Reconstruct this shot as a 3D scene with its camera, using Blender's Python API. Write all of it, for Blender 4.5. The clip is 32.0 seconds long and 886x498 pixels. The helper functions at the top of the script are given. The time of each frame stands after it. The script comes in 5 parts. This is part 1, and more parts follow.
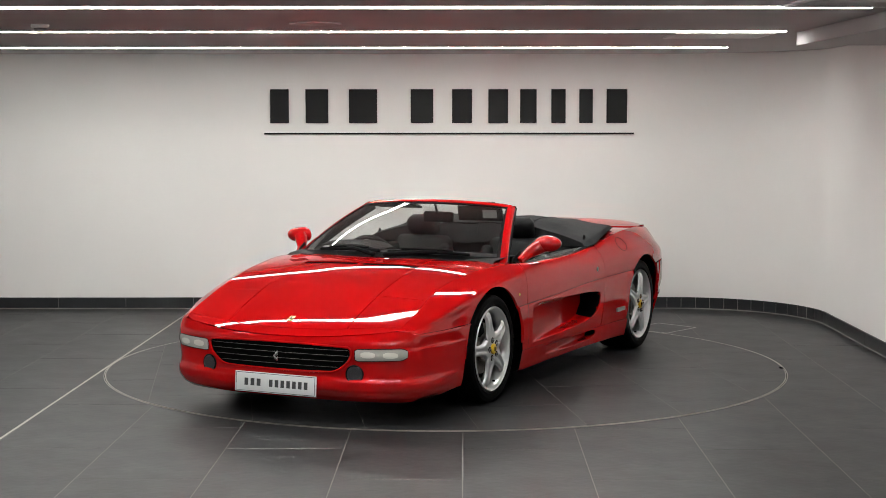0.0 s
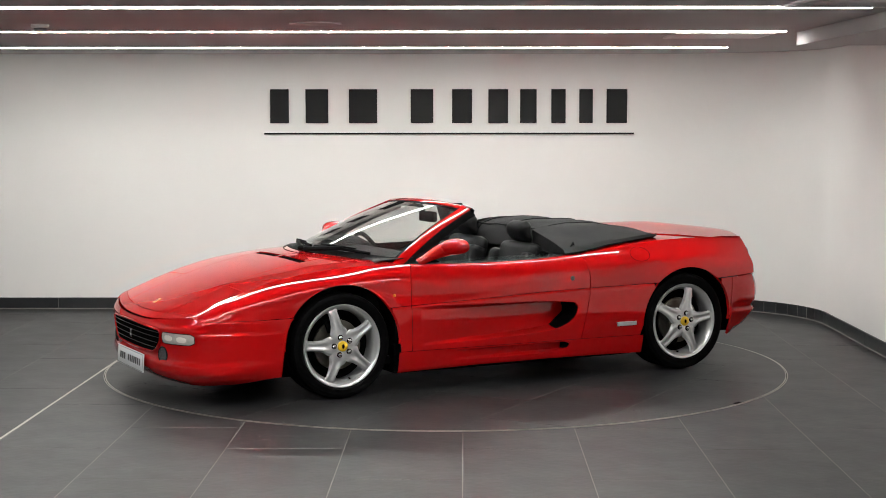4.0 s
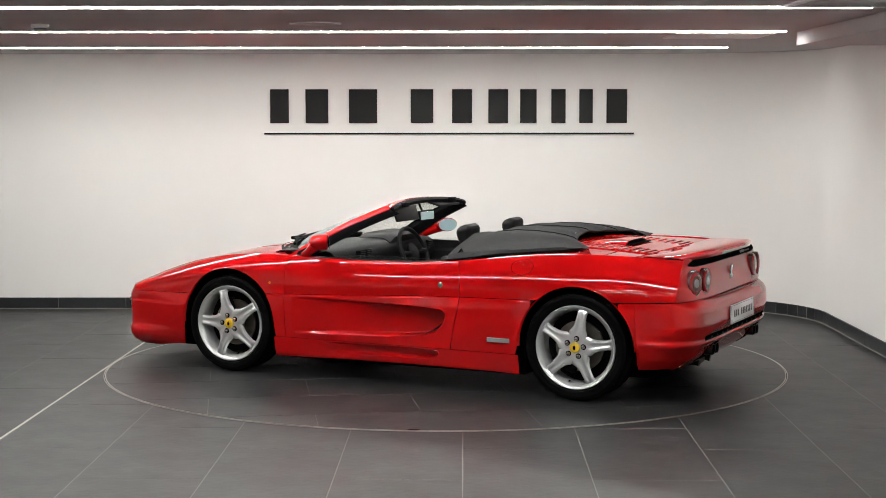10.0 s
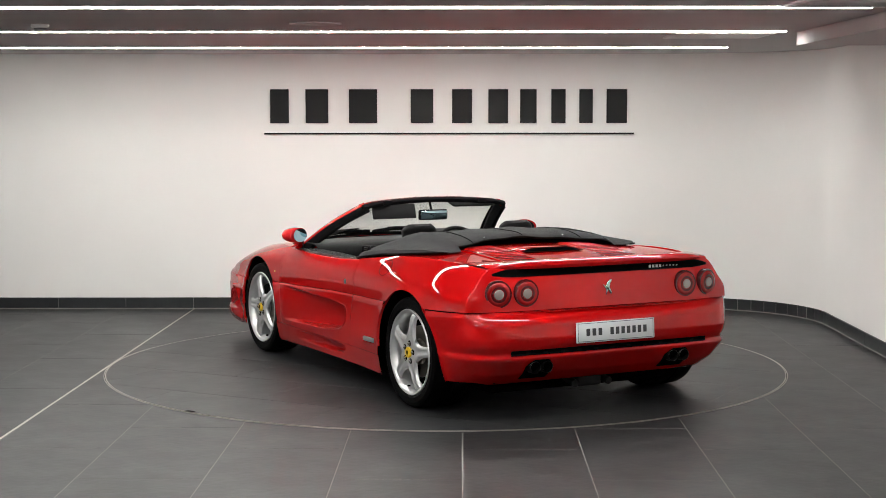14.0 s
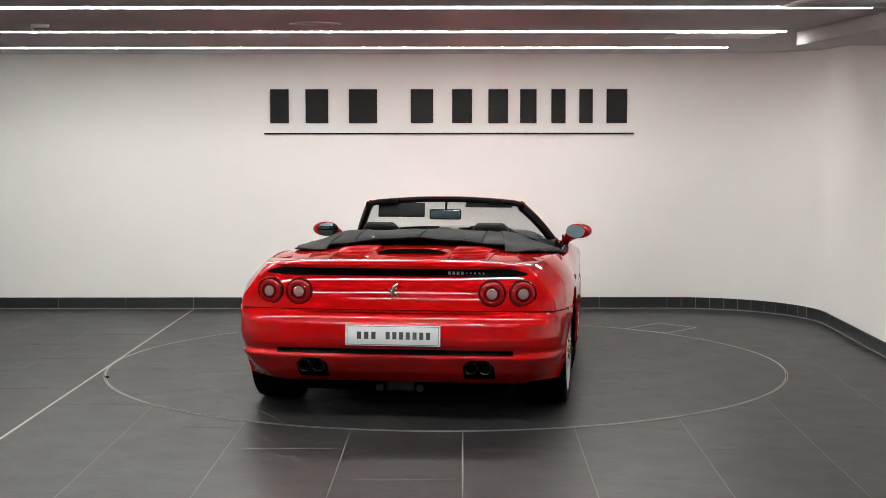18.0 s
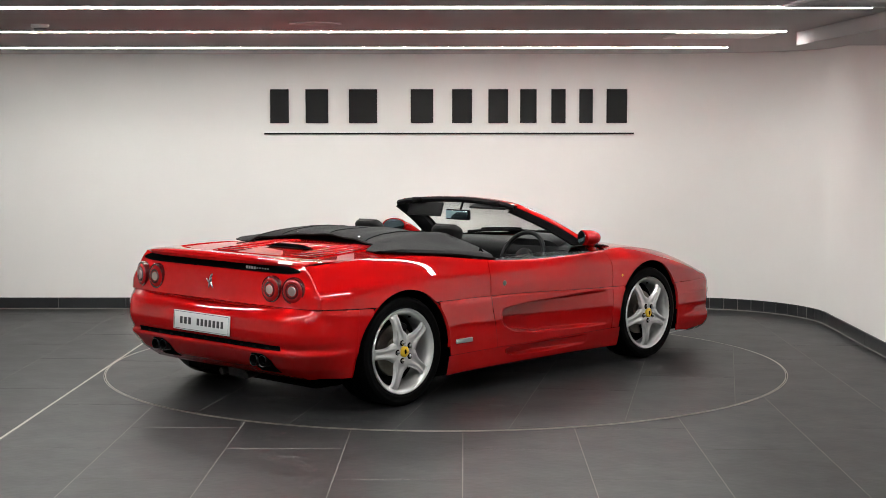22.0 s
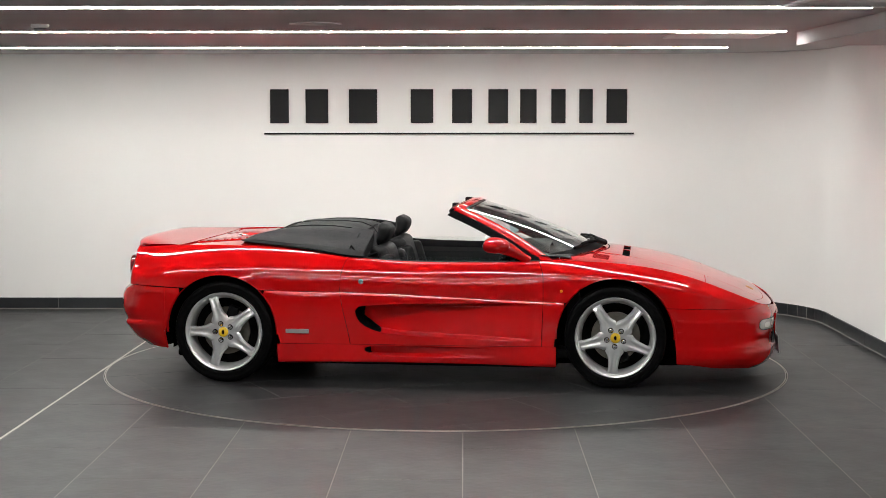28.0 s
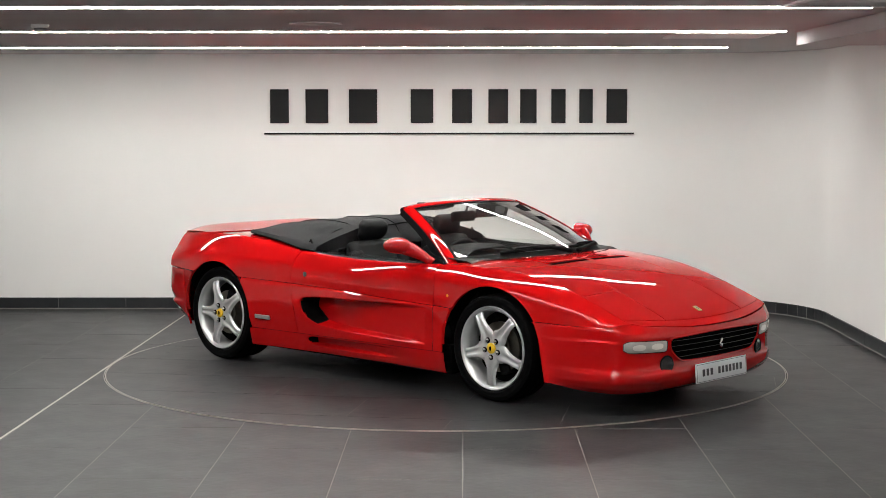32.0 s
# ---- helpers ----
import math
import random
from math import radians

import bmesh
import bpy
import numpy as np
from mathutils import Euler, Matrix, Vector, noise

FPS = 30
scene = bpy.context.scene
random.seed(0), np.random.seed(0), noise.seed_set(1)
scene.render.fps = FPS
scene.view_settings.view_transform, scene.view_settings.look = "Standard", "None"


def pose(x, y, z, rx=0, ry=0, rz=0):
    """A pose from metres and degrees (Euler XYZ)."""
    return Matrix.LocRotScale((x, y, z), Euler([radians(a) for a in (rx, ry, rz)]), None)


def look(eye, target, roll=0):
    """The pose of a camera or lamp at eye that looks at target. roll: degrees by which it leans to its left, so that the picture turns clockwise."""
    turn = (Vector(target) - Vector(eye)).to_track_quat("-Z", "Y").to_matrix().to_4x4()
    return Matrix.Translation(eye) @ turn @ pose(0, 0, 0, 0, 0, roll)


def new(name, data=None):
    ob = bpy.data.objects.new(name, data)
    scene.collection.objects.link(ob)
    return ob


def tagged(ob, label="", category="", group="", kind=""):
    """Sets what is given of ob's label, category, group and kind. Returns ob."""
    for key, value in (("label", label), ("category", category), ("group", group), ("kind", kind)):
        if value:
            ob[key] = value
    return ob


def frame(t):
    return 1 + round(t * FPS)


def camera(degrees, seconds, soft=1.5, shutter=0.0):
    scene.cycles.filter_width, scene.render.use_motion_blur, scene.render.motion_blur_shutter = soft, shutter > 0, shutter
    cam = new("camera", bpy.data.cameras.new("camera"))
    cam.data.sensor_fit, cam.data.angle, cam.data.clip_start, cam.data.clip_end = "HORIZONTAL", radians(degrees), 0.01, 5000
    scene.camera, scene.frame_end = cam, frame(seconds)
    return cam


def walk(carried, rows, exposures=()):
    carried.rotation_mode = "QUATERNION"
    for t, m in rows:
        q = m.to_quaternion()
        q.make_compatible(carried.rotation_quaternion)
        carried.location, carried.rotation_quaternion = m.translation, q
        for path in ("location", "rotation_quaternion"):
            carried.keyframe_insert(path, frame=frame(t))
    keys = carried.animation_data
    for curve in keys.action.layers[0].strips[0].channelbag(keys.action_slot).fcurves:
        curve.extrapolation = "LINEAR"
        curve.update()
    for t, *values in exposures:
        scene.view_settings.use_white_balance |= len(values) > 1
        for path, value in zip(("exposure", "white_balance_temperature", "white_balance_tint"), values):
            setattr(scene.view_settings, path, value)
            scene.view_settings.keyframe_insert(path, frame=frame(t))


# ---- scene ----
cam = camera(31.6, 32.0, soft=0.45)
EYE = Vector((-0.017, -10.484, 1.672))
TILT = radians(-4.86)
VIEW = look(EYE, EYE + Vector((0, math.cos(TILT), math.sin(TILT))), -0.04)
walk(cam, [(0.0, VIEW), (32.0, VIEW)], exposures=[(0.0, -0.53), (2.0, -0.46), (6.0, -0.28), (14.0, -0.29), (17.0, -0.36), (20.0, -0.40), (25.0, -0.24), (28.0, -0.22), (30.0, -0.25), (32.0, -0.31)])

# turntable: heading of the car in degrees, turning clockwise at a constant rate
TURN_START, TURN_RATE = 244.075, -8.98747
CAR_OFFSET = Vector((-0.066, 0.019, 0.0))

# ---- light ----
world = bpy.data.worlds.new("world")
scene.world = world
world.use_nodes = True
world.node_tree.nodes["Background"].inputs[0].default_value = (0.6, 0.63, 0.7, 1)
world.node_tree.nodes["Background"].inputs[1].default_value = 0.02
STRIP_POWER = 88.0 * math.pi  # watts per square metre of diffuser
LIP_GLOW = 42.0


# ---- materials ----
def mat(name, color, rough=0.5, metal=0.0, coat=0.0, coat_rough=0.03, var=0.0, scale=20.0, bump=0.0, bump_scale=60.0,
        rough_var=0.0, emit=0.0, trans=0.0, ior=1.45, spec=0.5, piece=0.0, stain=0.0, stain_scale=2.0):
    m = bpy.data.materials.new(name)
    m.use_nodes = True
    nt = m.node_tree
    b = nt.nodes["Principled BSDF"]
    b.inputs["Base Color"].default_value = (*color, 1)
    b.inputs["Roughness"].default_value = rough
    b.inputs["Metallic"].default_value = metal
    b.inputs["Coat Weight"].default_value = coat
    b.inputs["Coat Roughness"].default_value = coat_rough
    b.inputs["IOR"].default_value = ior
    b.inputs["Specular IOR Level"].default_value = spec
    b.inputs["Transmission Weight"].default_value = trans
    if emit:
        b.inputs["Emission Color"].default_value = (*color, 1)
        b.inputs["Emission Strength"].default_value = emit
    tc = nt.nodes.new("ShaderNodeTexCoord")

    def noise_tex(s, detail=4.0):
        n = nt.nodes.new("ShaderNodeTexNoise")
        n.inputs["Scale"].default_value = s
        n.inputs["Detail"].default_value = detail
        nt.links.new(tc.outputs["Object"], n.inputs["Vector"])
        return n

    if var or piece or stain:
        val = None
        if var:
            n = noise_tex(scale, 6.0)
            r = nt.nodes.new("ShaderNodeMapRange")
            r.inputs["To Min"].default_value, r.inputs["To Max"].default_value = 1 - var, 1 + var
            nt.links.new(n.outputs["Fac"], r.inputs["Value"])
            val = r.outputs["Result"]
        if stain:
            n = noise_tex(stain_scale, 5.0)
            r = nt.nodes.new("ShaderNodeMapRange")
            r.inputs["From Min"].default_value, r.inputs["From Max"].default_value = 0.3, 0.7
            r.inputs["To Min"].default_value, r.inputs["To Max"].default_value = 1 - stain, 1 + stain
            nt.links.new(n.outputs["Fac"], r.inputs["Value"])
            if val is None:
                val = r.outputs["Result"]
            else:
                mu = nt.nodes.new("ShaderNodeMath")
                mu.operation = "MULTIPLY"
                nt.links.new(val, mu.inputs[0])
                nt.links.new(r.outputs["Result"], mu.inputs[1])
                val = mu.outputs[0]
        if piece:
            oi = nt.nodes.new("ShaderNodeObjectInfo")
            r = nt.nodes.new("ShaderNodeMapRange")
            r.inputs["To Min"].default_value, r.inputs["To Max"].default_value = 1 - piece, 1 + piece
            nt.links.new(oi.outputs["Random"], r.inputs["Value"])
            if val is None:
                val = r.outputs["Result"]
            else:
                mu = nt.nodes.new("ShaderNodeMath")
                mu.operation = "MULTIPLY"
                nt.links.new(val, mu.inputs[0])
                nt.links.new(r.outputs["Result"], mu.inputs[1])
                val = mu.outputs[0]
        mx = nt.nodes.new("ShaderNodeVectorMath")
        mx.operation = "SCALE"
        mx.inputs[0].default_value = color
        nt.links.new(val, mx.inputs["Scale"])
        nt.links.new(mx.outputs["Vector"], b.inputs["Base Color"])
    if rough_var:
        n = noise_tex(scale * 0.4, 3.0)
        r = nt.nodes.new("ShaderNodeMapRange")
        r.inputs["To Min"].default_value, r.inputs["To Max"].default_value = rough - rough_var, rough + rough_var
        nt.links.new(n.outputs["Fac"], r.inputs["Value"])
        nt.links.new(r.outputs["Result"], b.inputs["Roughness"])
    if bump:
        n = noise_tex(bump_scale, 5.0)
        bp = nt.nodes.new("ShaderNodeBump")
        bp.inputs["Strength"].default_value = bump
        bp.inputs["Distance"].default_value = 0.01
        nt.links.new(n.outputs["Fac"], bp.inputs["Height"])
        nt.links.new(bp.outputs["Normal"], b.inputs["Normal"])
    return m


M_WALL = mat("wall_paint", (0.83, 0.815, 0.795), 0.75, var=0.015, scale=3, bump=0.05, bump_scale=45, stain=0.012, stain_scale=0.7)
# ceiling and bulkhead plaster: grey base colour carries part of their dimness
M_CEIL = mat("ceiling_paint_dimmed", (0.42, 0.405, 0.40), 0.85, var=0.02, scale=2, bump=0.04, bump_scale=60)
M_TILE = mat("slate_tile", (0.0175, 0.0178, 0.0184), 0.42, spec=0.26, var=0.30, scale=9, bump=0.12, bump_scale=22, rough_var=0.08, piece=0.10, stain=0.30, stain_scale=2.1)
M_GROUT = mat("grout", (0.21, 0.205, 0.19), 0.9, var=0.2, scale=30)
M_SKIRT = mat("skirting_tile", (0.018, 0.020, 0.022), 0.35, var=0.25, scale=14, bump=0.06, bump_scale=40, piece=0.15)
M_STEEL = mat("brushed_steel", (0.50, 0.475, 0.43), 0.42, metal=1.0, var=0.15, scale=40)
M_STRIP = mat("light_diffuser", (0.985, 0.98, 0.95), 0.4, coat=0.2)
# lips emit by themselves, standing in for diffuser light caught on their faces
M_LIP = mat("self_lit_diffuser_edge", (0.985, 0.98, 0.95), 0.4, emit=LIP_GLOW)
M_LIP.cycles.emission_sampling = "FRONT"
M_DARKWALL = mat("dark_wall_paint", (0.16, 0.16, 0.165), 0.8, var=0.05, scale=3)
M_ALU = mat("aluminium_profile", (0.7, 0.7, 0.7), 0.4, metal=1.0)
M_SIGN = mat("sign_black", (0.006, 0.006, 0.0065), 0.6, spec=0.3, var=0.1, scale=15)
M_PLASTIC = mat("white_plastic", (0.72, 0.71, 0.69), 0.45)
M_RED = mat("red_paint", (0.42, 0.0028, 0.0034), 0.5, coat=1.0, coat_rough=0.004, spec=0.0)
M_RED.node_tree.nodes["Principled BSDF"].inputs["Coat IOR"].default_value = 1.55
M_BLACK = mat("black_trim", (0.0045, 0.0045, 0.005), 0.6, spec=0.05, var=0.15, scale=60)
# black for liners and openings, also for sheets that stand for shade
M_VOID = mat("matt_black_liner_and_shade", (0.003, 0.003, 0.003), 0.95, spec=0.0)
M_RUBBER = mat("tyre_rubber", (0.0022, 0.0022, 0.0024), 0.50, spec=0.05, var=0.2, scale=50, bump=0.1, bump_scale=120)
M_SILVER = mat("silver_wheel_paint", (0.68, 0.685, 0.69), 0.29, metal=0.65, coat=0.5, coat_rough=0.12, var=0.03, scale=30)
M_CAST = mat("cast_alloy", (0.05, 0.05, 0.05), 0.5, metal=0.8, var=0.3, scale=25)
M_DISC = mat("brake_disc_iron", (0.24, 0.22, 0.19), 0.35, metal=1.0, var=0.2, scale=60)
M_CHROME = mat("chrome", (0.82, 0.82, 0.83), 0.12, metal=1.0)
M_YELLOW = mat("yellow_enamel", (0.78, 0.50, 0.02), 0.3, coat=0.5)
M_FABRIC = mat("black_soft_top_cloth", (0.0145, 0.0145, 0.0155), 0.75, spec=0.2, var=0.2, scale=25, bump=0.25, bump_scale=260, stain=0.15, stain_scale=6)
M_LEATHER = mat("black_leather", (0.0055, 0.0055, 0.006), 0.52, spec=0.18, var=0.15, scale=30, bump=0.12, bump_scale=200)
M_GLASS = mat("windscreen_glass", (0.93, 0.97, 0.95), 0.0, trans=1.0, ior=1.46)
M_LENS = mat("clear_lamp_lens", (0.46, 0.44, 0.41), 0.22, var=0.25, scale=18, coat=1.0, coat_rough=0.02)
M_LENSB = mat("lamp_bowl", (0.74, 0.71, 0.66), 0.2, coat=1.0, coat_rough=0.02)
M_FOG = mat("fog_lamp_reflector", (0.24, 0.24, 0.25), 0.10, metal=0.9, coat=1.0, coat_rough=0.01)
M_GRILLE = mat("grille_bar_metal", (0.05, 0.05, 0.052), 0.4, metal=0.8)
M_TAIL = mat("red_lamp_lens", (0.25, 0.003, 0.004), 0.25, coat=0.7, spec=0.2)
M_TAILD = mat("dark_red_lamp_ring", (0.06, 0.0015, 0.002), 0.25, coat=0.7, spec=0.2)
M_TAILC = mat("lamp_centre_lens", (0.25, 0.18, 0.17), 0.2, coat=1.0)
M_AMBER = mat("amber_lens", (0.75, 0.22, 0.01), 0.15, coat=1.0)
M_PLATE = mat("plate_white", (0.70, 0.71, 0.72), 0.35, var=0.02, scale=20)
M_INK = mat("plate_ink", (0.05, 0.05, 0.055), 0.5)
M_MIRROR = mat("mirror_glass", (0.46, 0.66, 0.73), 0.02, metal=1.0)
M_PIPE = mat("exhaust_steel", (0.028, 0.028, 0.029), 0.32, metal=1.0, var=0.2, scale=30)
M_LOCK = mat("worn_lock_metal", (0.10, 0.095, 0.09), 0.4, metal=0.7, var=0.3, scale=60)
M_CREST = mat("bonnet_crest_enamel", (0.55, 0.40, 0.14), 0.35, metal=0.3, coat=0.6)
M_PALE = mat("pale_floor_joint", (0.42, 0.41, 0.39), 0.8, var=0.2, scale=30)
M_BADGE = mat("satin_badge", (0.42, 0.42, 0.42), 0.35, metal=0.6)


# ---- building helpers ----
def link_mesh(name, bm, material, parent=None, label="", smooth=True, angle=38):
    me = bpy.data.meshes.new(name)
    bm.to_mesh(me)
    bm.free()
    for m in (material if isinstance(material, (list, tuple)) else [material]):
        me.materials.append(m)
    if smooth:
        me.shade_smooth()
        me.set_sharp_from_angle(angle=radians(angle))
    ob = new(name, me)
    ob.parent = parent
    if label:
        tagged(ob, label)
    return ob


def part(name, bm, material, parent, label="", smooth=True, angle=38):
    return link_mesh(name, bm, material, parent, label, smooth, angle)


def box(bm, x0, x1, y0, y1, z0, z1, bevel=0.0, segs=2, m=None):
    mm = Matrix.LocRotScale(((x0 + x1) / 2, (y0 + y1) / 2, (z0 + z1) / 2), None, (abs(x1 - x0), abs(y1 - y0), abs(z1 - z0)))
    if m is not None:
        mm = m @ mm
    r = bmesh.ops.create_cube(bm, size=1.0, matrix=mm)
    if bevel:
        es = {e for v in r["verts"] for e in v.link_edges}
        bmesh.ops.bevel(bm, geom=list(es), offset=bevel, segments=segs, affect="EDGES", profile=0.5)
    return bm


def lathe(bm, prof, segs=48, m=None, close=True):
    """prof: (radius, height) pairs turned round the local z axis."""
    rings = []
    for r, h in prof:
        ring = []
        for i in range(segs):
            a = 2 * math.pi * i / segs
            v = Vector((r * math.cos(a), r * math.sin(a), h))
            ring.append(bm.verts.new(m @ v if m is not None else v))
        rings.append(ring)
    for a, b in zip(rings, rings[1:]):
        for i in range(segs):
            j = (i + 1) % segs
            bm.faces.new((a[i], a[j], b[j], b[i]))
    if close:
        for ring, flip in ((rings[0], True), (rings[-1], False)):
            bm.faces.new(ring[::-1] if flip else ring)
    bmesh.ops.recalc_face_normals(bm, faces=bm.faces)
    return bm


def tube(bm, pts, r, segs=8, taper=None):
    """A round bar along points."""
    pts = [Vector(p) for p in pts]
    rings = []
    up0 = Vector((0, 0, 1))
    for i, p in enumerate(pts):
        d = (pts[min(i + 1, len(pts) - 1)] - pts[max(i - 1, 0)]).normalized()
        up = up0 if abs(d.z) < 0.9 else Vector((1, 0, 0))
        a = d.cross(up).normalized()
        b = a.cross(d).normalized()
        rr = r if taper is None else r * float(taper[i])
        rings.append([bm.verts.new(p + rr * (math.cos(2 * math.pi * k / segs) * a + math.sin(2 * math.pi * k / segs) * b)) for k in range(segs)])
    for q, w in zip(rings, rings[1:]):
        for k in range(segs):
            l = (k + 1) % segs
            bm.faces.new((q[k], q[l], w[l], w[k]))
    bm.faces.new(rings[0][::-1])
    bm.faces.new(rings[-1])
    bmesh.ops.recalc_face_normals(bm, faces=bm.faces)
    return bm


def grid(bm, P, thick=0.0, hint=(0, 0, 1), keep=None):
    """A sheet through the array P[i, j] of points. With thick, it gets a back face and rims, away from hint; keep[i, j] picks cells."""
    P = np.asarray(P, float)
    n, m, _ = P.shape
    V = [[bm.verts.new(P[i, j]) for j in range(m)] for i in range(n)]
    du = np.gradient(P, axis=0)
    dv = np.gradient(P, axis=1)
    N = np.cross(du, dv)
    L = np.linalg.norm(N, axis=2, keepdims=True)
    N = N / np.maximum(L, 1e-9)
    h = np.asarray(hint, float)
    flip = float((N.reshape(-1, 3) @ h).mean()) < 0
    if flip:
        N = -N

    def face(*v):
        v = list(dict.fromkeys(v))
        if len(v) > 2:
            try:
                bm.faces.new(v[::-1] if flip else v)
            except ValueError:
                pass

    for i in range(n - 1):
        for j in range(m - 1):
            if keep is None or keep[i, j]:
                face(V[i][j], V[i + 1][j], V[i + 1][j + 1], V[i][j + 1])
    if keep is not None:
        bmesh.ops.delete(bm, geom=[v for v in bm.verts if not v.link_faces], context="VERTS")
    if thick:
        Q = P - N * thick
        B = [[bm.verts.new(Q[i, j]) for j in range(m)] for i in range(n)]
        for i in range(n - 1):
            for j in range(m - 1):
                face(B[i][j], B[i][j + 1], B[i + 1][j + 1], B[i + 1][j])
        for i in range(n - 1):
            face(V[i][0], B[i][0], B[i + 1][0], V[i + 1][0])
            face(V[i][-1], V[i + 1][-1], B[i + 1][-1], B[i][-1])
        for j in range(m - 1):
            face(V[0][j], V[0][j + 1], B[0][j + 1], B[0][j])
            face(V[-1][j], B[-1][j], B[-1][j + 1], V[-1][j + 1])
    return bm


def crv(keys, sigma=0.05):
    """A smooth curve through (x, value) keys: returns a function of x."""
    k = np.array(sorted(keys), float)
    xs = np.linspace(k[0, 0], k[-1, 0], 900)
    ys = np.interp(xs, k[:, 0], k[:, 1])
    st = xs[1] - xs[0]
    w = max(1, int(3 * sigma / st))
    ker = np.exp(-0.5 * (np.arange(-w, w + 1) * st / sigma) ** 2)
    ker /= ker.sum()
    lo = 2 * ys[0] - ys[1:w + 1][::-1]
    hi = 2 * ys[-1] - ys[-w - 1:-1][::-1]
    sm = np.convolve(np.concatenate([lo, ys, hi]), ker, "valid")
    return lambda x: np.interp(x, xs, sm)


def smooth01(a, b, x):
    t = np.clip((np.asarray(x, float) - a) / (b - a), 0, 1)
    return t * t * (3 - 2 * t)


# ---- the room ----
WALL_Y, RIGHT_X, CEIL_Z, BACK_Y, LEFT_X, CURVE_R = 3.10, 3.07, 2.205, -13.5, -6.4, 1.1
STRIP_YS, STRIP_X1, SLOT = (1.83, -0.50, -2.72, -4.95, -7.2, -9.4), 2.21, 0.036
# where each strip begins and ends along x
STRIP_ENDS = ((-4.25, 2.20), (-4.15, 2.15), (-4.05, 2.09), (-3.2, 0.9), (-3.2, 0.9), (-3.2, 0.9))
TILE_W, TILE_L, JOINT = 0.6, 1.2, 0.0030


def wall_line(n=18):
    """The inner face of the showroom wall in plan: straight, then a quarter turn, then along the side."""
    pts = [(LEFT_X, WALL_Y), (RIGHT_X - CURVE_R, WALL_Y)]
    for i in range(1, n + 1):
        a = math.pi / 2 * (1 - i / n)
        pts.append((RIGHT_X - CURVE_R + CURVE_R * math.cos(a), WALL_Y - CURVE_R + CURVE_R * math.sin(a)))
    pts.append((RIGHT_X, BACK_Y))
    return pts


def extrude_line(bm, pts, z0, z1, thick):
    """An upright band along a plan line; it grows by thick to the line's left."""
    n = len(pts)
    P = [Vector((x, y, 0)) for x, y in pts]
    rows = []
    for i, p in enumerate(P):
        d = (P[min(i + 1, n - 1)] - P[max(i - 1, 0)]).normalized()
        o = p + Vector((-d.y, d.x, 0)) * thick
        rows.append([bm.verts.new((q.x, q.y, z)) for q, z in ((p, z0), (p, z1), (o, z1), (o, z0))])
    for a, b in zip(rows, rows[1:]):
        for k in range(4):
            l = (k + 1) % 4
            bm.faces.new((a[k], a[l], b[l], b[k]))
    bm.faces.new(rows[0][::-1])
    bm.faces.new(rows[-1])
    bmesh.ops.recalc_face_normals(bm, faces=bm.faces)
    return bm


def build_room():
    bm = extrude_line(bmesh.new(), wall_line(), -0.1, CEIL_Z + 0.25, 0.2)
    tagged(link_mesh("wall_north", bm, M_WALL, angle=20), "white painted showroom wall sweeping round a curved corner", "wall", kind="structure")
    bm = box(bmesh.new(), LEFT_X - 0.2, LEFT_X, BACK_Y, WALL_Y + 0.2, -0.1, CEIL_Z + 0.25)
    tagged(link_mesh("wall_west", bm, M_WALL, smooth=False), "plain white painted side wall", "wall", kind="structure")
    bm = box(bmesh.new(), LEFT_X - 0.2, RIGHT_X + 0.2, BACK_Y - 0.2, BACK_Y, -0.1, CEIL_Z + 0.25)
    tagged(link_mesh("wall_south", bm, M_DARKWALL, smooth=False), "plain dark painted back wall", "wall", kind="structure")
    # slabs with open slots between them, in which the strip lights sit
    bm = bmesh.new()
    edge = WALL_Y + 0.2
    for y, (xa, xb) in zip(STRIP_YS, STRIP_ENDS):
        box(bm, LEFT_X - 0.2, STRIP_X1, y + SLOT, edge, CEIL_Z, CEIL_Z + 0.2)
        box(bm, LEFT_X - 0.2, xa - 0.004, y - SLOT, y + SLOT, CEIL_Z, CEIL_Z + 0.2)
        box(bm, xb + 0.004, STRIP_X1, y - SLOT, y + SLOT, CEIL_Z, CEIL_Z + 0.2)
        edge = y - SLOT
    box(bm, LEFT_X - 0.2, STRIP_X1, BACK_Y - 0.2, edge, CEIL_Z, CEIL_Z + 0.2)
    box(bm, STRIP_X1, RIGHT_X + 0.2, BACK_Y - 0.2, WALL_Y + 0.2, CEIL_Z, CEIL_Z + 0.2)
    box(bm, LEFT_X - 0.2, RIGHT_X + 0.2, BACK_Y - 0.2, WALL_Y + 0.2, CEIL_Z + 0.2, CEIL_Z + 0.25)
    tagged(link_mesh("ceiling", bm, M_CEIL, smooth=False), "matt plastered ceiling, off-white darkened to grey for its shade", "ceiling", kind="structure")


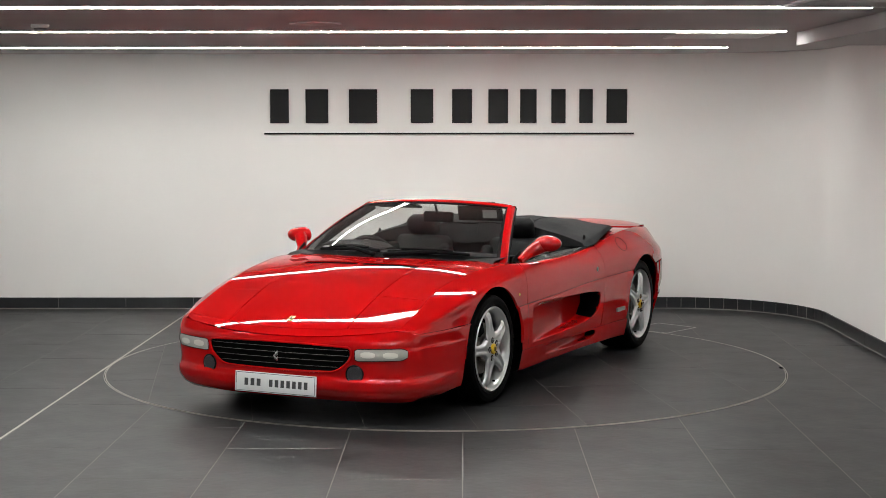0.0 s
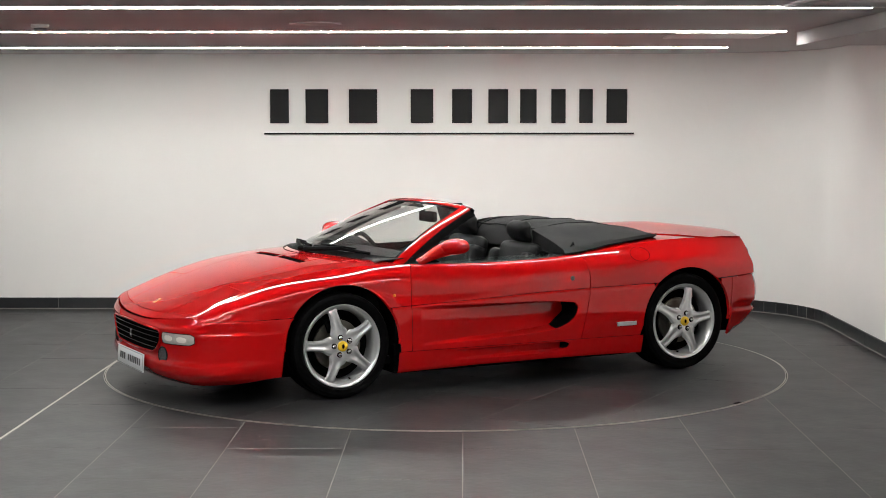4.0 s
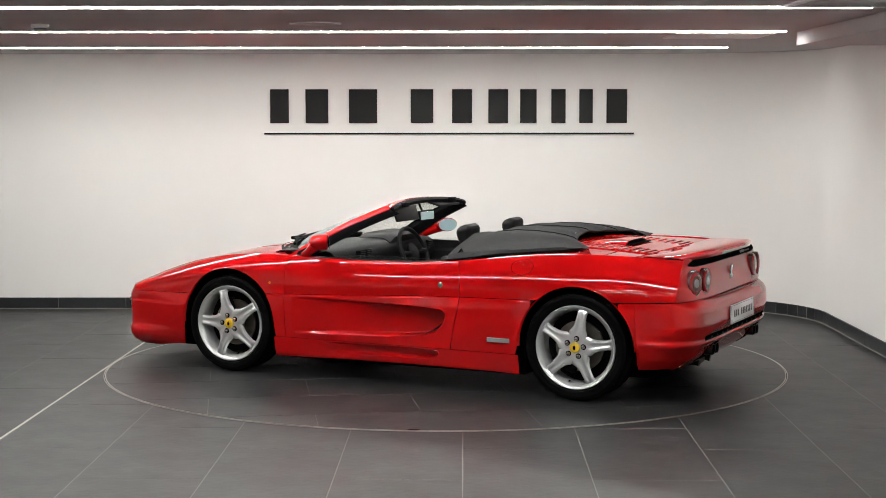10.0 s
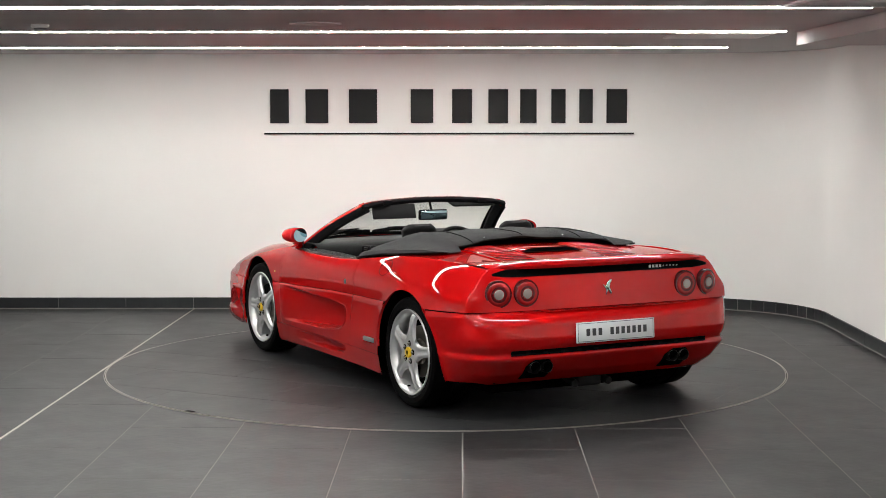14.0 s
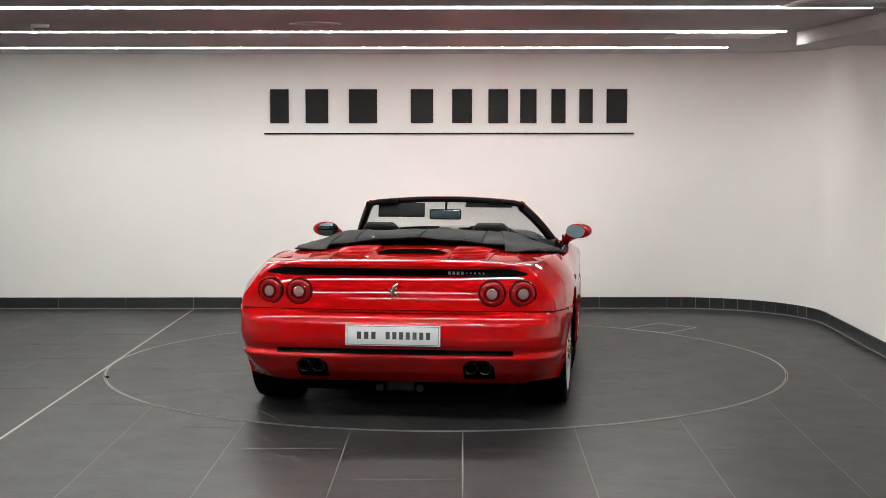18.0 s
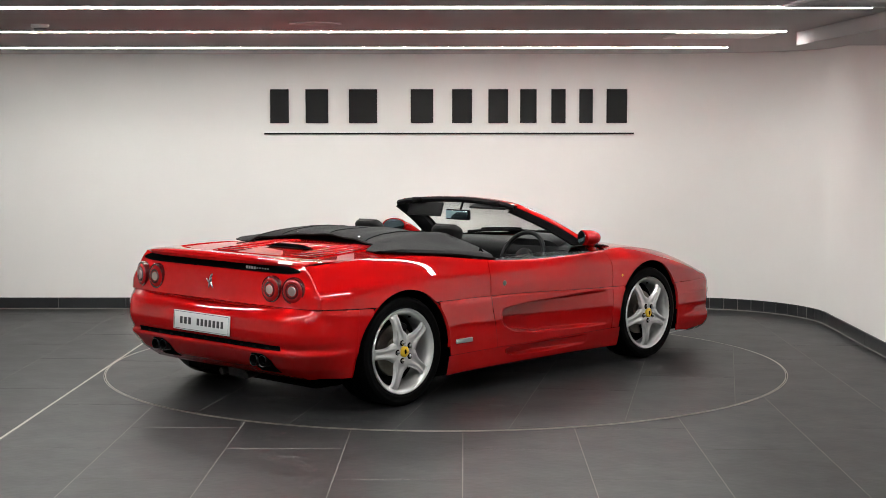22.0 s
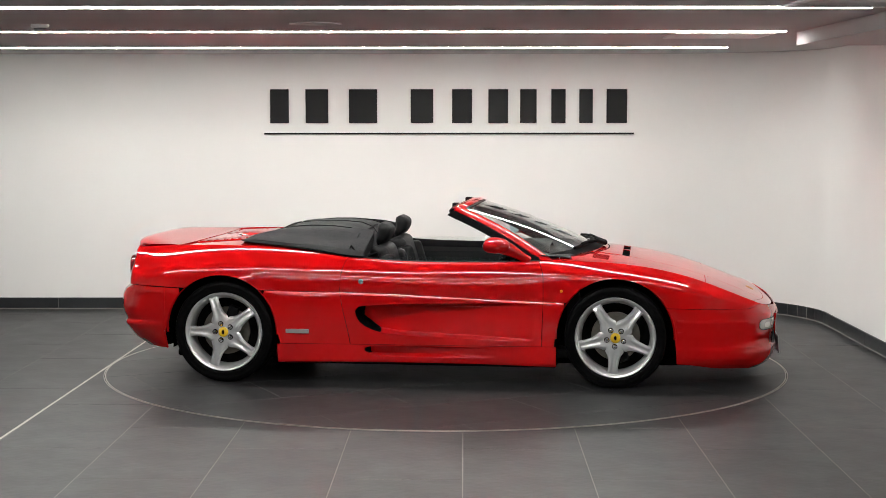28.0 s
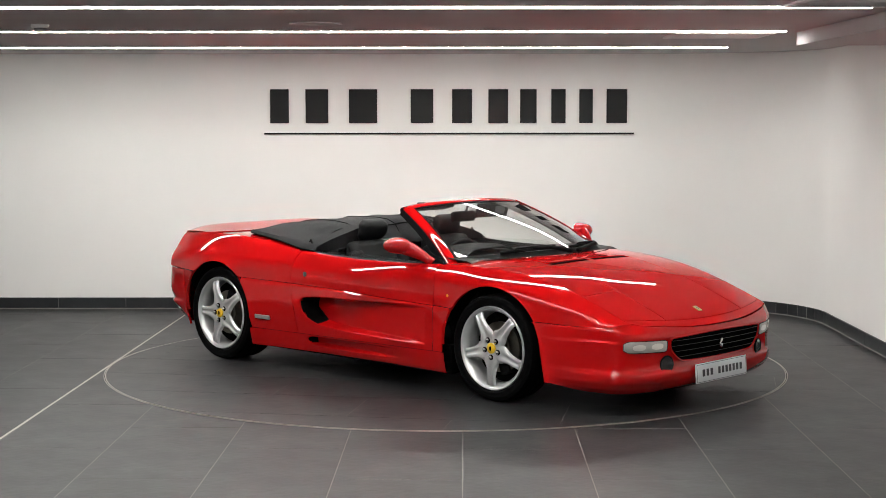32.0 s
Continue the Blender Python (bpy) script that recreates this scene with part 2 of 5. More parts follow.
def build_strips():
    for y, (x0, x1) in zip(STRIP_YS, STRIP_ENDS):
        lamp = tagged(new("strip_light"), "long glowing white linear ceiling light", "ceiling light", "rows of strip lights")
        part("diffuser", box(bmesh.new(), x0, x1, -0.030, 0.030, 0.022, 0.036), M_STRIP, lamp, "glowing white diffuser", smooth=False)
        glow = bpy.data.lights.new("tube_glow", "AREA")
        glow.shape, glow.size, glow.size_y = "RECTANGLE", x1 - x0 - 0.006, 0.060
        glow.energy, glow.color = STRIP_POWER * glow.size * glow.size_y, (0.985, 0.98, 0.95)
        tube_glow = new("tube_glow", glow)
        tube_glow.parent, tube_glow.matrix_basis = lamp, pose((x0 + x1) / 2, 0, 0.020)
        for side in (-0.0325, 0.0325):
            part("diffuser_lip", box(bmesh.new(), x0, x1, side - 0.002, side + 0.002, -0.006, 0.036), M_LIP, lamp, "edge lip emitting in place of light caught from the diffuser", smooth=False)
        for xe in (x0, x1):
            part("end_cap", box(bmesh.new(), xe - 0.003, xe + 0.003, -0.0345, 0.0345, -0.0085, 0.030), M_ALU, lamp, smooth=False)
        lamp.matrix_basis = pose(0, y, CEIL_Z)


def tile_mesh(w, l, h=0.010):
    bm = bmesh.new()
    e = 0.0012
    V = []
    for z, d in ((-h, 0), (-e, 0), (0, e)):
        V.append([bm.verts.new((sx * (w / 2 - d), sy * (l / 2 - d), z)) for sx, sy in ((-1, -1), (1, -1), (1, 1), (-1, 1))])
    for a, b in zip(V, V[1:]):
        for k in range(4):
            bm.faces.new((a[k], a[(k + 1) % 4], b[(k + 1) % 4], b[k]))
    bm.faces.new(V[-1])
    me = bpy.data.meshes.new("tile")
    bm.to_mesh(me)
    bm.free()
    me.materials.append(M_TILE)
    return me


def build_floor():
    bm = box(bmesh.new(), LEFT_X - 0.1, RIGHT_X + 0.1, BACK_Y - 0.1, WALL_Y + 0.1, -0.1, -0.0045)
    floor = tagged(link_mesh("floor", bm, M_GROUT, smooth=False), "dark grey slate-effect floor tiles with pale joints", "floor", kind="structure")
    full = tile_mesh(TILE_W - JOINT, TILE_L - JOINT)
    x0 = 0.12
    lay = Matrix.Rotation(radians(-0.8), 4, "Z")
    for i in range(-11, 6):
        if i * TILE_W + x0 > RIGHT_X:
            continue
        xa, xb = x0 + i * TILE_W, min(x0 + (i + 1) * TILE_W, RIGHT_X + 0.08)
        if xa < -2.28 and xb > -2.28:
            xa = -2.28
        shift = -2.69 if i % 2 == 0 else -3.36
        if i < -4:
            xa, xb = xa + 0.06, min(xb + 0.06, -2.28)
        for j in range(-9, 6):
            ya, yb = shift + j * TILE_L, min(shift + (j + 1) * TILE_L, WALL_Y + 0.10)
            if yb - ya < 0.05 or xb - xa < 0.05:
                continue
            whole = abs(xb - xa - TILE_W) < 0.001 and abs(yb - ya - TILE_L) < 0.001
            cx, cy = (xa + xb) / 2, (ya + yb) / 2
            if math.hypot(abs(cx) + 0.3, abs(cy) + 0.6) < 2.2:
                continue
            t = new("tile", full if whole else tile_mesh(xb - xa - JOINT, yb - ya - JOINT))
            t.parent = floor
            t.matrix_basis = lay @ pose(cx, cy, -0.004)
    bm = box(bmesh.new(), -0.007, 0.007, -6.8, 2.83, -0.012, -0.0025, m=pose(-2.258, 0.28, 0, rz=-1.45))
    part("joint_strip", bm, M_STEEL, floor, "brass-coloured movement joint strip", smooth=False)


def clip_poly(poly, circle):
    """The part of a convex polygon inside a convex one (both counter-clockwise)."""
    out = poly
    for a, b in zip(circle, circle[1:] + circle[:1]):
        src, out = out, []
        for p, q in zip(src, src[1:] + src[:1]):
            sp = (b[0] - a[0]) * (p[1] - a[1]) - (b[1] - a[1]) * (p[0] - a[0])
            sq = (b[0] - a[0]) * (q[1] - a[1]) - (b[1] - a[1]) * (q[0] - a[0])
            if sp >= 0:
                out.append(p)
            if sp * sq < 0:
                t = sp / (sp - sq)
                out.append((p[0] + t * (q[0] - p[0]), p[1] + t * (q[1] - p[1])))
        if not out:
            return []
    return out


TABLE_R = 2.252
TABLE_TILE_TURN, TABLE_DX, TABLE_DY = -56.5, 0.118, 0.97


def build_turntable():
    table = tagged(new("turntable"), "round revolving floor platform in dark slate tiles with metal rim", "turntable")
    bm = lathe(bmesh.new(), [(TABLE_R - 0.004, -0.05), (TABLE_R - 0.004, -0.0005), (0.001, -0.0005)], 160, close=False)
    part("platform", bm, M_GROUT, table, "pale joint bed under the tiles", smooth=False)
    bm = lathe(bmesh.new(), [(TABLE_R - 0.005, -0.02), (TABLE_R - 0.005, 0.0008), (TABLE_R - 0.0005, 0.0008), (TABLE_R - 0.0005, -0.02)], 200, close=False)
    part("rim", bm, M_STEEL, table, "thin worn metal edge band", smooth=False)
    n = 120
    circle = [((TABLE_R - 0.009) * math.cos(2 * math.pi * k / n), (TABLE_R - 0.009) * math.sin(2 * math.pi * k / n)) for k in range(n)]
    c, s = math.cos(radians(TABLE_TILE_TURN)), math.sin(radians(TABLE_TILE_TURN))
    for i in range(-5, 5):
        for j in range(-4, 4):
            xa = TABLE_DX + i * TILE_W
            ya = TABLE_DY + j * TILE_L + (TILE_L / 2 if i % 2 else 0)
            g = JOINT / 2
            quad = [(xa + g, ya + g), (xa + TILE_W - g, ya + g), (xa + TILE_W - g, ya + TILE_L - g), (xa + g, ya + TILE_L - g)]
            quad = [(x * c - y * s, x * s + y * c) for x, y in quad]
            poly = clip_poly(quad, circle)
            if len(poly) < 3:
                continue
            mx, my = sum(p[0] for p in poly) / len(poly), sum(p[1] for p in poly) / len(poly)
            bm = bmesh.new()
            top = [bm.verts.new((x - mx, y - my, 0.0)) for x, y in poly]
            low = [bm.verts.new((x - mx, y - my, -0.006)) for x, y in poly]
            bm.faces.new(top)
            for k in range(len(top)):
                l = (k + 1) % len(top)
                bm.faces.new((low[k], low[l], top[l], top[k]))
            t = part("tile", bm, M_TILE, table, smooth=False)
            t.matrix_basis = pose(mx, my, 0)
    bm = lathe(bmesh.new(), [(TABLE_R + 0.0045, -0.0040), (TABLE_R + 0.0045, -0.0015), (TABLE_R + 0.009, -0.0015), (TABLE_R + 0.009, -0.0040)], 200, close=False)
    gap = lathe(bmesh.new(), [(TABLE_R - 0.0005, -0.0030), (TABLE_R + 0.0050, -0.0030)], 200, close=False)
    tagged(link_mesh("turntable_gap", gap, M_VOID, smooth=False), "narrow dark gap around the turntable edge", "floor trim", kind="structure")
    tagged(link_mesh("turntable_surround", bm, M_STEEL, smooth=False), "thin worn metal ring set in the floor around the turntable", "floor trim", kind="structure")
    return table


def build_skirting():
    pts = wall_line(40)
    run = [0.0]
    for a, b in zip(pts, pts[1:]):
        run.append(run[-1] + math.dist(a, b))
    xs, ys = [p[0] for p in pts], [p[1] for p in pts]
    at = lambda d: (float(np.interp(d, run, xs)), float(np.interp(d, run, ys)))
    base = tagged(new("baseboard"), "dark slate tile skirting along the foot of the wall", "skirting", kind="structure")
    end = run[-1] - 8.0
    part("grout_bed", extrude_line(bmesh.new(), [at(q) for q in np.linspace(0.05, end, 120)], -0.004, 0.093, -0.0095), M_GROUT, base, smooth=False)
    part("floor_joint", extrude_line(bmesh.new(), [at(q) for q in np.linspace(0.05, end, 120)], -0.006, 0.0025, -0.0165), M_GROUT, base, smooth=False)
    # long tiles on the straights, short ones round the curve
    first = 1.936 - LEFT_X
    cuts = [first - 0.59 * k for k in range(14, 0, -1)] + [first + 0.1245 * k for k in range(15)]
    while cuts[-1] < end:
        cuts.append(cuts[-1] + 0.59)
    for p, q in zip(cuts, cuts[1:]):
        gap = 0.0026 if q - p < 0.3 else 0.0018
        a, b = at(p + gap), at(q - gap)
        line = [a, at((p + q) / 2), b] if q - p < 0.3 else [a, b]
        part("skirting_tile", extrude_line(bmesh.new(), line, 0.0, 0.095, -0.012), M_SKIRT, base, smooth=False)


def build_sign():
    sign = tagged(new("wall_sign"), "large black raised wall lettering drawn as bars above a thin line", "sign")
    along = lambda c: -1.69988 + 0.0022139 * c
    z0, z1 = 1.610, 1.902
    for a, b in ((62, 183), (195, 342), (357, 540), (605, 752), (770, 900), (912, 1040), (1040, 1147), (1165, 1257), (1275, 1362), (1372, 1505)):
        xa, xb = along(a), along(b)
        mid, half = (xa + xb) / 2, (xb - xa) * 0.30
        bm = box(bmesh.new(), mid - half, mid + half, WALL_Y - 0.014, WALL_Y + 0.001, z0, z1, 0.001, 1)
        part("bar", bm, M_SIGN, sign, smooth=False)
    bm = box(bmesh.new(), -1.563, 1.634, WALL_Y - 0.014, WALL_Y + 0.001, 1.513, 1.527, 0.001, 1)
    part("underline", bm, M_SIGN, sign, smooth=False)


def build_ceiling_things():
    det = tagged(new("smoke_detector"), "small round white smoke detector with dark slots on the ceiling", "smoke detector")
    bm = lathe(bmesh.new(), [(0.052, 0), (0.052, -0.012), (0.046, -0.02), (0.040, -0.022)], 32)
    part("base", bm, M_PLASTIC, det)
    bm = lathe(bmesh.new(), [(0.036, -0.022), (0.036, -0.034)], 32)
    part("grille", bm, M_DARKWALL, det, "dark slotted sensor ring")
    bm = lathe(bmesh.new(), [(0.040, -0.034), (0.036, -0.042), (0.012, -0.048)], 32)
    part("cap", bm, M_PLASTIC, det)
    det.matrix_basis = pose(-2.36, -1.30, CEIL_Z)
    spk = tagged(new("ceiling_speaker"), "flush round white ceiling speaker cover", "speaker")
    bm = lathe(bmesh.new(), [(0.15, 0), (0.15, -0.006), (0.142, -0.008)], 48)
    part("rim", bm, M_PLASTIC, spk)
    bm = lathe(bmesh.new(), [(0.138, -0.008), (0.137, -0.0095), (0.002, -0.0095)], 48)
    part("grille", bm, mat("speaker_mesh", (0.5, 0.49, 0.48), 0.7, bump=0.3, bump_scale=400), spk)
    spk.matrix_basis = pose(-0.75, -1.4, CEIL_Z)
    for x, y in ((1.80, -0.05), (1.95, -3.1)):
        vent = tagged(new("ceiling_vent"), "white slatted air vent in the ceiling", "air vent", "ceiling vents")
        bm = bmesh.new()
        for a in (-1, 1):
            box(bm, a * 0.30 - 0.02, a * 0.30 + 0.02, -0.30, 0.30, -0.010, 0.0)
            box(bm, -0.28, 0.28, a * 0.28 - 0.02, a * 0.28 + 0.02, -0.010, 0.0)
        part("frame", bm, M_PLASTIC, vent, smooth=False)
        bm = box(bmesh.new(), -0.28, 0.28, -0.26, 0.26, -0.002, 0.0)
        part("backing", bm, M_VOID, vent, smooth=False)
        for k in range(7):
            yy = -0.22 + k * 0.073
            bm = box(bmesh.new(), -0.28, 0.28, yy - 0.025, yy + 0.012, -0.009, -0.004)
            part("slat", bm, M_PLASTIC, vent, smooth=False)
        vent.matrix_basis = pose(x, y, CEIL_Z)


# ---- the car: x forward, y to its left, z up, origin on the ground midway between the axles ----
OUT = crv([(2.12, .722), (2.04, .782), (1.9, .815), (1.6, .845), (1.4, .858), (1.225, .868), (.9, .885), (.5, .902), (0, .915), (-.4, .923), (-.8, .944),
           (-1.0, .956), (-1.225, .964), (-1.5, .956), (-1.7, .930), (-1.82, .892)], .09)
ZC = crv([(2.12, .500), (1.8, .496), (1.5, .500), (1.225, .514), (.9, .530), (.4, .548), (-.14, .573), (-.5, .581), (-.92, .588), (-1.225, .593), (-1.5, .598), (-1.82, .610)], .08)
K2Y = crv([(2.12, .708), (2.0, .765), (1.8, .805), (1.6, .825), (1.4, .843), (1.225, .851), (1.0, .860), (.8, .862), (.5, .874), (.2, .882), (-.1, .888), (-.4, .894), (-.8, .908),
           (-1.0, .918), (-1.225, .920), (-1.5, .905), (-1.7, .872), (-1.82, .832)], .13)
K2Z = crv([(2.12, .508), (2.0, .535), (1.8, .590), (1.6, .640), (1.4, .682), (1.225, .704), (1.0, .714), (.8, .712), (.5, .708), (.2, .708), (-.1, .712), (-.4, .722), (-.8, .742),
           (-1.0, .752), (-1.225, .760), (-1.5, .757), (-1.7, .745), (-1.82, .730)], .13)
K3Y = crv([(2.12, .690), (2.0, .712), (1.8, .690), (1.6, .692), (1.4, .705), (1.225, .722), (1.0, .770), (.8, .806), (.5, .840), (.2, .846), (-.1, .850), (-.4, .852), (-.6, .845),
           (-.8, .832), (-1.0, .825), (-1.225, .815), (-1.5, .790), (-1.7, .755), (-1.82, .740)], .12)
K3Z = crv([(2.12, .516), (2.0, .560), (1.8, .643), (1.6, .706), (1.4, .745), (1.225, .765), (1.0, .780), (.8, .778), (.5, .766), (.2, .763), (-.1, .767), (-.4, .786), (-.6, .812),
           (-.8, .836), (-1.0, .854), (-1.225, .862), (-1.5, .858), (-1.7, .848), (-1.82, .838)], .12)
HOODZ = crv([(2.28, .424), (2.25, .451), (2.22, .470), (2.109, .536), (1.918, .615), (1.728, .683), (1.538, .734), (1.348, .775), (1.25, .793), (1.1, .812), (.8, .835)], .05)
DECKZ = crv([(-.3, .80), (-.6, .865), (-.8, .885), (-1.0, .889), (-1.2, .880), (-1.4, .861), (-1.52, .848), (-1.6, .843), (-1.82, .840)], .06)
FRONT_ARCH = (1.222, .315, .367)
REAR_ARCH = (-1.232, .320, .362)


def flare(x, z):
    """How far the body swells outwards towards the edge of a wheel arch."""
    out = 0.0
    for cx, cz, r in (FRONT_ARCH, REAR_ARCH):
        d = math.hypot(x - cx, max(0.0, z - cz)) - r
        if d < .10:
            out += .0055 * (1 - max(0.0, d) / .10) ** 2
    return out


def front_top(x):
    """The bumper's upper edge at x: its y and z."""
    return float(np.interp(x, BUMPER_TOP[:, 0], BUMPER_TOP[:, 1])), float(np.interp(x, BUMPER_TOP[:, 0], BUMPER_TOP[:, 2]))


def crest_y(x):
    y = float(K3Y(x))
    return min(y, front_top(x)[0] - .012) if x > 1.9 else y


def crest_z(x):
    return hood_z(x, crest_y(x)) if x > 1.9 else float(K3Z(x))


def section(x, v):
    """The upper flank at x: v runs 0 at the crease line, 1, 2 (shoulder), 3 (crest)."""
    y0, z0, tuck = OUT(x) - .002, ZC(x) + .0015, .007
    if x > 1.66:
        w = float(smooth01(1.66, 1.80, x))
        y0, z0, tuck = y0 + w * (front_top(x)[0] - y0), z0 + w * (front_top(x)[1] + .002 - z0), .007 * (1 - w)
    y2, z2, y3, z3 = K2Y(x), K2Z(x), crest_y(x), crest_z(x)
    if x > 1.85:
        w = float(smooth01(1.85, 2.07, x))
        y2, z2 = y2 + w * (y0 - .42 * (y0 - y3) - y2), z2 + w * (z0 + .62 * (z3 - z0) - z2)
    y1, z1 = y0 + (y2 - y0) * .30, z0 + (z2 - z0) * .52
    y0 -= tuck
    q = math.hypot(y2 - y3, z3 - z2)
    P = [np.array([y0 + .004, z0 - (z1 - z0) * .9]), np.array([y0, z0]), np.array([y1, z1]), np.array([y2, z2]), np.array([y3, z3]), np.array([y3 - .92 * q, z3 + q * (.10 + .28 * float(smooth01(.95, .55, x) * smooth01(-.75, -.35, x)))])]
    v = min(max(v, 0.0), 3.0)
    k = min(int(v), 2)
    t = v - k
    a, b, c, d = P[k], P[k + 1], P[k + 2], P[k + 3]
    q = .5 * (2 * b + (c - a) * t + (2 * a - 5 * b + 4 * c - d) * t * t + (3 * b - a - 3 * c + d) * t ** 3)
    return q


def arch_z(x):
    """The lower edge of the flank where a wheel arch cuts it, or 0."""
    z = 0.0
    for cx, cz, r in (FRONT_ARCH, REAR_ARCH):
        if abs(x - cx) < r:
            z = max(z, cz + math.sqrt(r * r - (x - cx) ** 2))
    return z


def arch_columns(x0, x1, step=.035):
    """Stations from x0 down to x1, closer together where the arches' edges run steeply."""
    xs = set(np.linspace(x0, x1, max(2, int(abs(x0 - x1) / step) + 1)).round(5))
    for cx, cz, r in (FRONT_ARCH, REAR_ARCH):
        for a in np.linspace(0, math.pi, 41):
            x = round(cx + r * .9999 * math.cos(a), 5)
            if min(x0, x1) < x < max(x0, x1):
                xs.add(x)
    xs = sorted(xs, reverse=True)
    keep = [xs[0]]
    for x in xs[1:]:
        if keep[-1] - x > .0004:
            keep.append(x)
    return keep


def start_v(x):
    """Where the upper flank begins at x: at the crease, or at the arch."""
    za = arch_z(x)
    if za <= ZC(x) + .0015:
        return 0.0
    lo, hi = 0.0, 3.0
    for _ in range(26):
        mid = (lo + hi) / 2
        if section(x, mid)[1] < za:
            lo = mid
        else:
            hi = mid
    return lo


def flank(xs, v_end=3.0, n=15, x_of=None):
    """Upper flank sheet over stations xs. x_of(x, z) may bend the first or last station."""
    rows = []
    for x in xs:
        v0 = start_v(x)
        row = []
        for k in range(n):
            y, z = section(x, v0 + (v_end - v0) * k / (n - 1))
            row.append((x, y + flare(x, z), z))
        rows.append(row)
    return np.array(rows)


OUTLINE = np.array([(2.240, 0), (2.238, .15), (2.229, .33), (2.205, .49), (2.172, .62), (2.122, .72), (2.045, .785), (1.9, .815), (1.6, .845)])
TAILLINE = np.array([(-1.6, .946), (-1.72, .922), (-1.83, .880), (-1.915, .795), (-1.952, .66), (-1.963, .42), (-1.963, .2), (-1.962, 0)])


def spline2(P, n):
    P = np.vstack([2 * P[0] - P[1], P, 2 * P[-1] - P[-2]])
    out = []
    m = len(P) - 3
    for i in range(n):
        u = i / (n - 1) * m
        k = min(int(u), m - 1)
        t = u - k
        a, b, c, d = P[k:k + 4]
        out.append(.5 * (2 * b + (c - a) * t + (2 * a - 5 * b + 4 * c - d) * t * t + (3 * b - a - 3 * c + d) * t ** 3))
    return np.array(out)


F_INSET = crv([(.08, .16), (.12, .075), (.15, .028), (.19, .004), (.22, 0), (.246, .002), (.256, .011), (.30, .013), (.40, .007), (.44, .003), (.465, .008), (.485, .020), (.54, .047)], .006)
S_INSET = crv([(.08, .08), (.12, .048), (.14, .034), (.2, .020), (.25, .012), (.33, .003), (.42, 0), (.52, .002), (.62, .006)], .01)
RS_INSET = crv([(.14, .105), (.18, .082), (.22, .066), (.3, .042), (.36, .024), (.40, .022), (.5, .009), (.56, .002), (.62, .006)], .012)
R_INSET = crv([(.15, .34), (.175, .24), (.196, .175), (.26, .085), (.33, .030), (.352, .014), (.366, .012), (.376, .030), (.42, .008), (.46, 0), (.54, .004), (.575, .020), (.595, .045), (.62, .075)], .007)


def belt_points(line, inset, zs_of, blend, n, side=S_INSET):
    """A band swept round a plan outline; blend(x) weighs the end's profile against the side's."""
    d = np.gradient(line, axis=0)
    nn = np.stack([d[:, 1], -d[:, 0]], 1)
    nn /= np.linalg.norm(nn, axis=1, keepdims=True)
    if nn[len(nn) // 2] @ line[len(line) // 2] < 0:
        nn = -nn
    rows = []
    for (x, y), nv in zip(line, nn):
        zs = zs_of(x, y, n)
        w = blend(x)
        row = []
        for z in zs:
            i = w * inset(z, x) + (1 - w) * side(z)
            row.append((x - nv[0] * i, y - nv[1] * i + flare(x, z) * float(smooth01(.7, .8, y)), z))
        rows.append(row)
    return np.array(rows)


def mirror(P):
    Q = np.array(P, float)
    Q[..., 1] *= -1
    return Q


def both(name, P, material, car, thick=.006, label="", angle=38):
    obs = []
    for s, Q in ((1, P), (-1, mirror(P))):
        obs.append(part(name, grid(bmesh.new(), Q, thick, (0, s, .3)), material, car, label, angle=angle))
    return obs


def hood_edge(y):
    """The front edge of the lid surfaces in plan."""
    return 2.211 - .120 * (abs(y) / .74) ** 2.3


def hood_z(x, y):
    x = min(x, 2.255)
    k = min(1.0, abs(y) / max(.3, float(K3Y(min(x, 2.1)))))
    zc, ze = float(HOODZ(x)), float(K3Z(min(x, 2.1))) - max(0, x - 2.1) * .5
    return zc + (ze - zc) * k ** 2.3


def top_patch(x0, x1, y0, y1, nx=24, ny=16, zf=hood_z, lift=0.0, front=False):
    """A piece of the bonnet surface between two stations and two offsets, which may be functions."""
    f = lambda a, t: a(t) if callable(a) else a
    rows = []
    for i in range(nx):
        u = i / (nx - 1)
        row = []
        for j in range(ny):
            w = j / (ny - 1)
            xm = f(x1, 0) + (f(x0, 0) - f(x1, 0)) * u
            y = f(y0, xm) + (f(y1, xm) - f(y0, xm)) * w
            xa, xb = f(x0, y), f(x1, y)
            x = xb + (xa - xb) * u
            row.append((x, y, zf(x, y) + lift))
        rows.append(row)
    return np.array(rows)


def edge_patch(x0, x1, y_in, nx, ny):
    """A piece of the nose or wing top between two edges, out to the wing's crest."""
    rows = []
    for i in range(nx):
        u = i / (nx - 1)
        at = lambda y: x1(y) + (x0(y) - x1(y)) * u
        ye = .69
        for _ in range(14):
            ye = .5 * ye + .5 * (crest_y(at(ye)) - .0035)
        a = -ye if y_in is None else y_in
        rows.append([(at(y), y, hood_z(at(y), y)) for y in np.linspace(a, ye, ny)])
    return np.array(rows)


def front_inset(z, x):
    """The nose profile; its rounded top fades out towards the wings."""
    i = float(F_INSET(z))
    if z > .42:
        k = float(smooth01(2.00, 2.17, x))
        i = k * i + (1 - k) * (.012 + .012 * float(smooth01(.485, .512, z)))
    return i


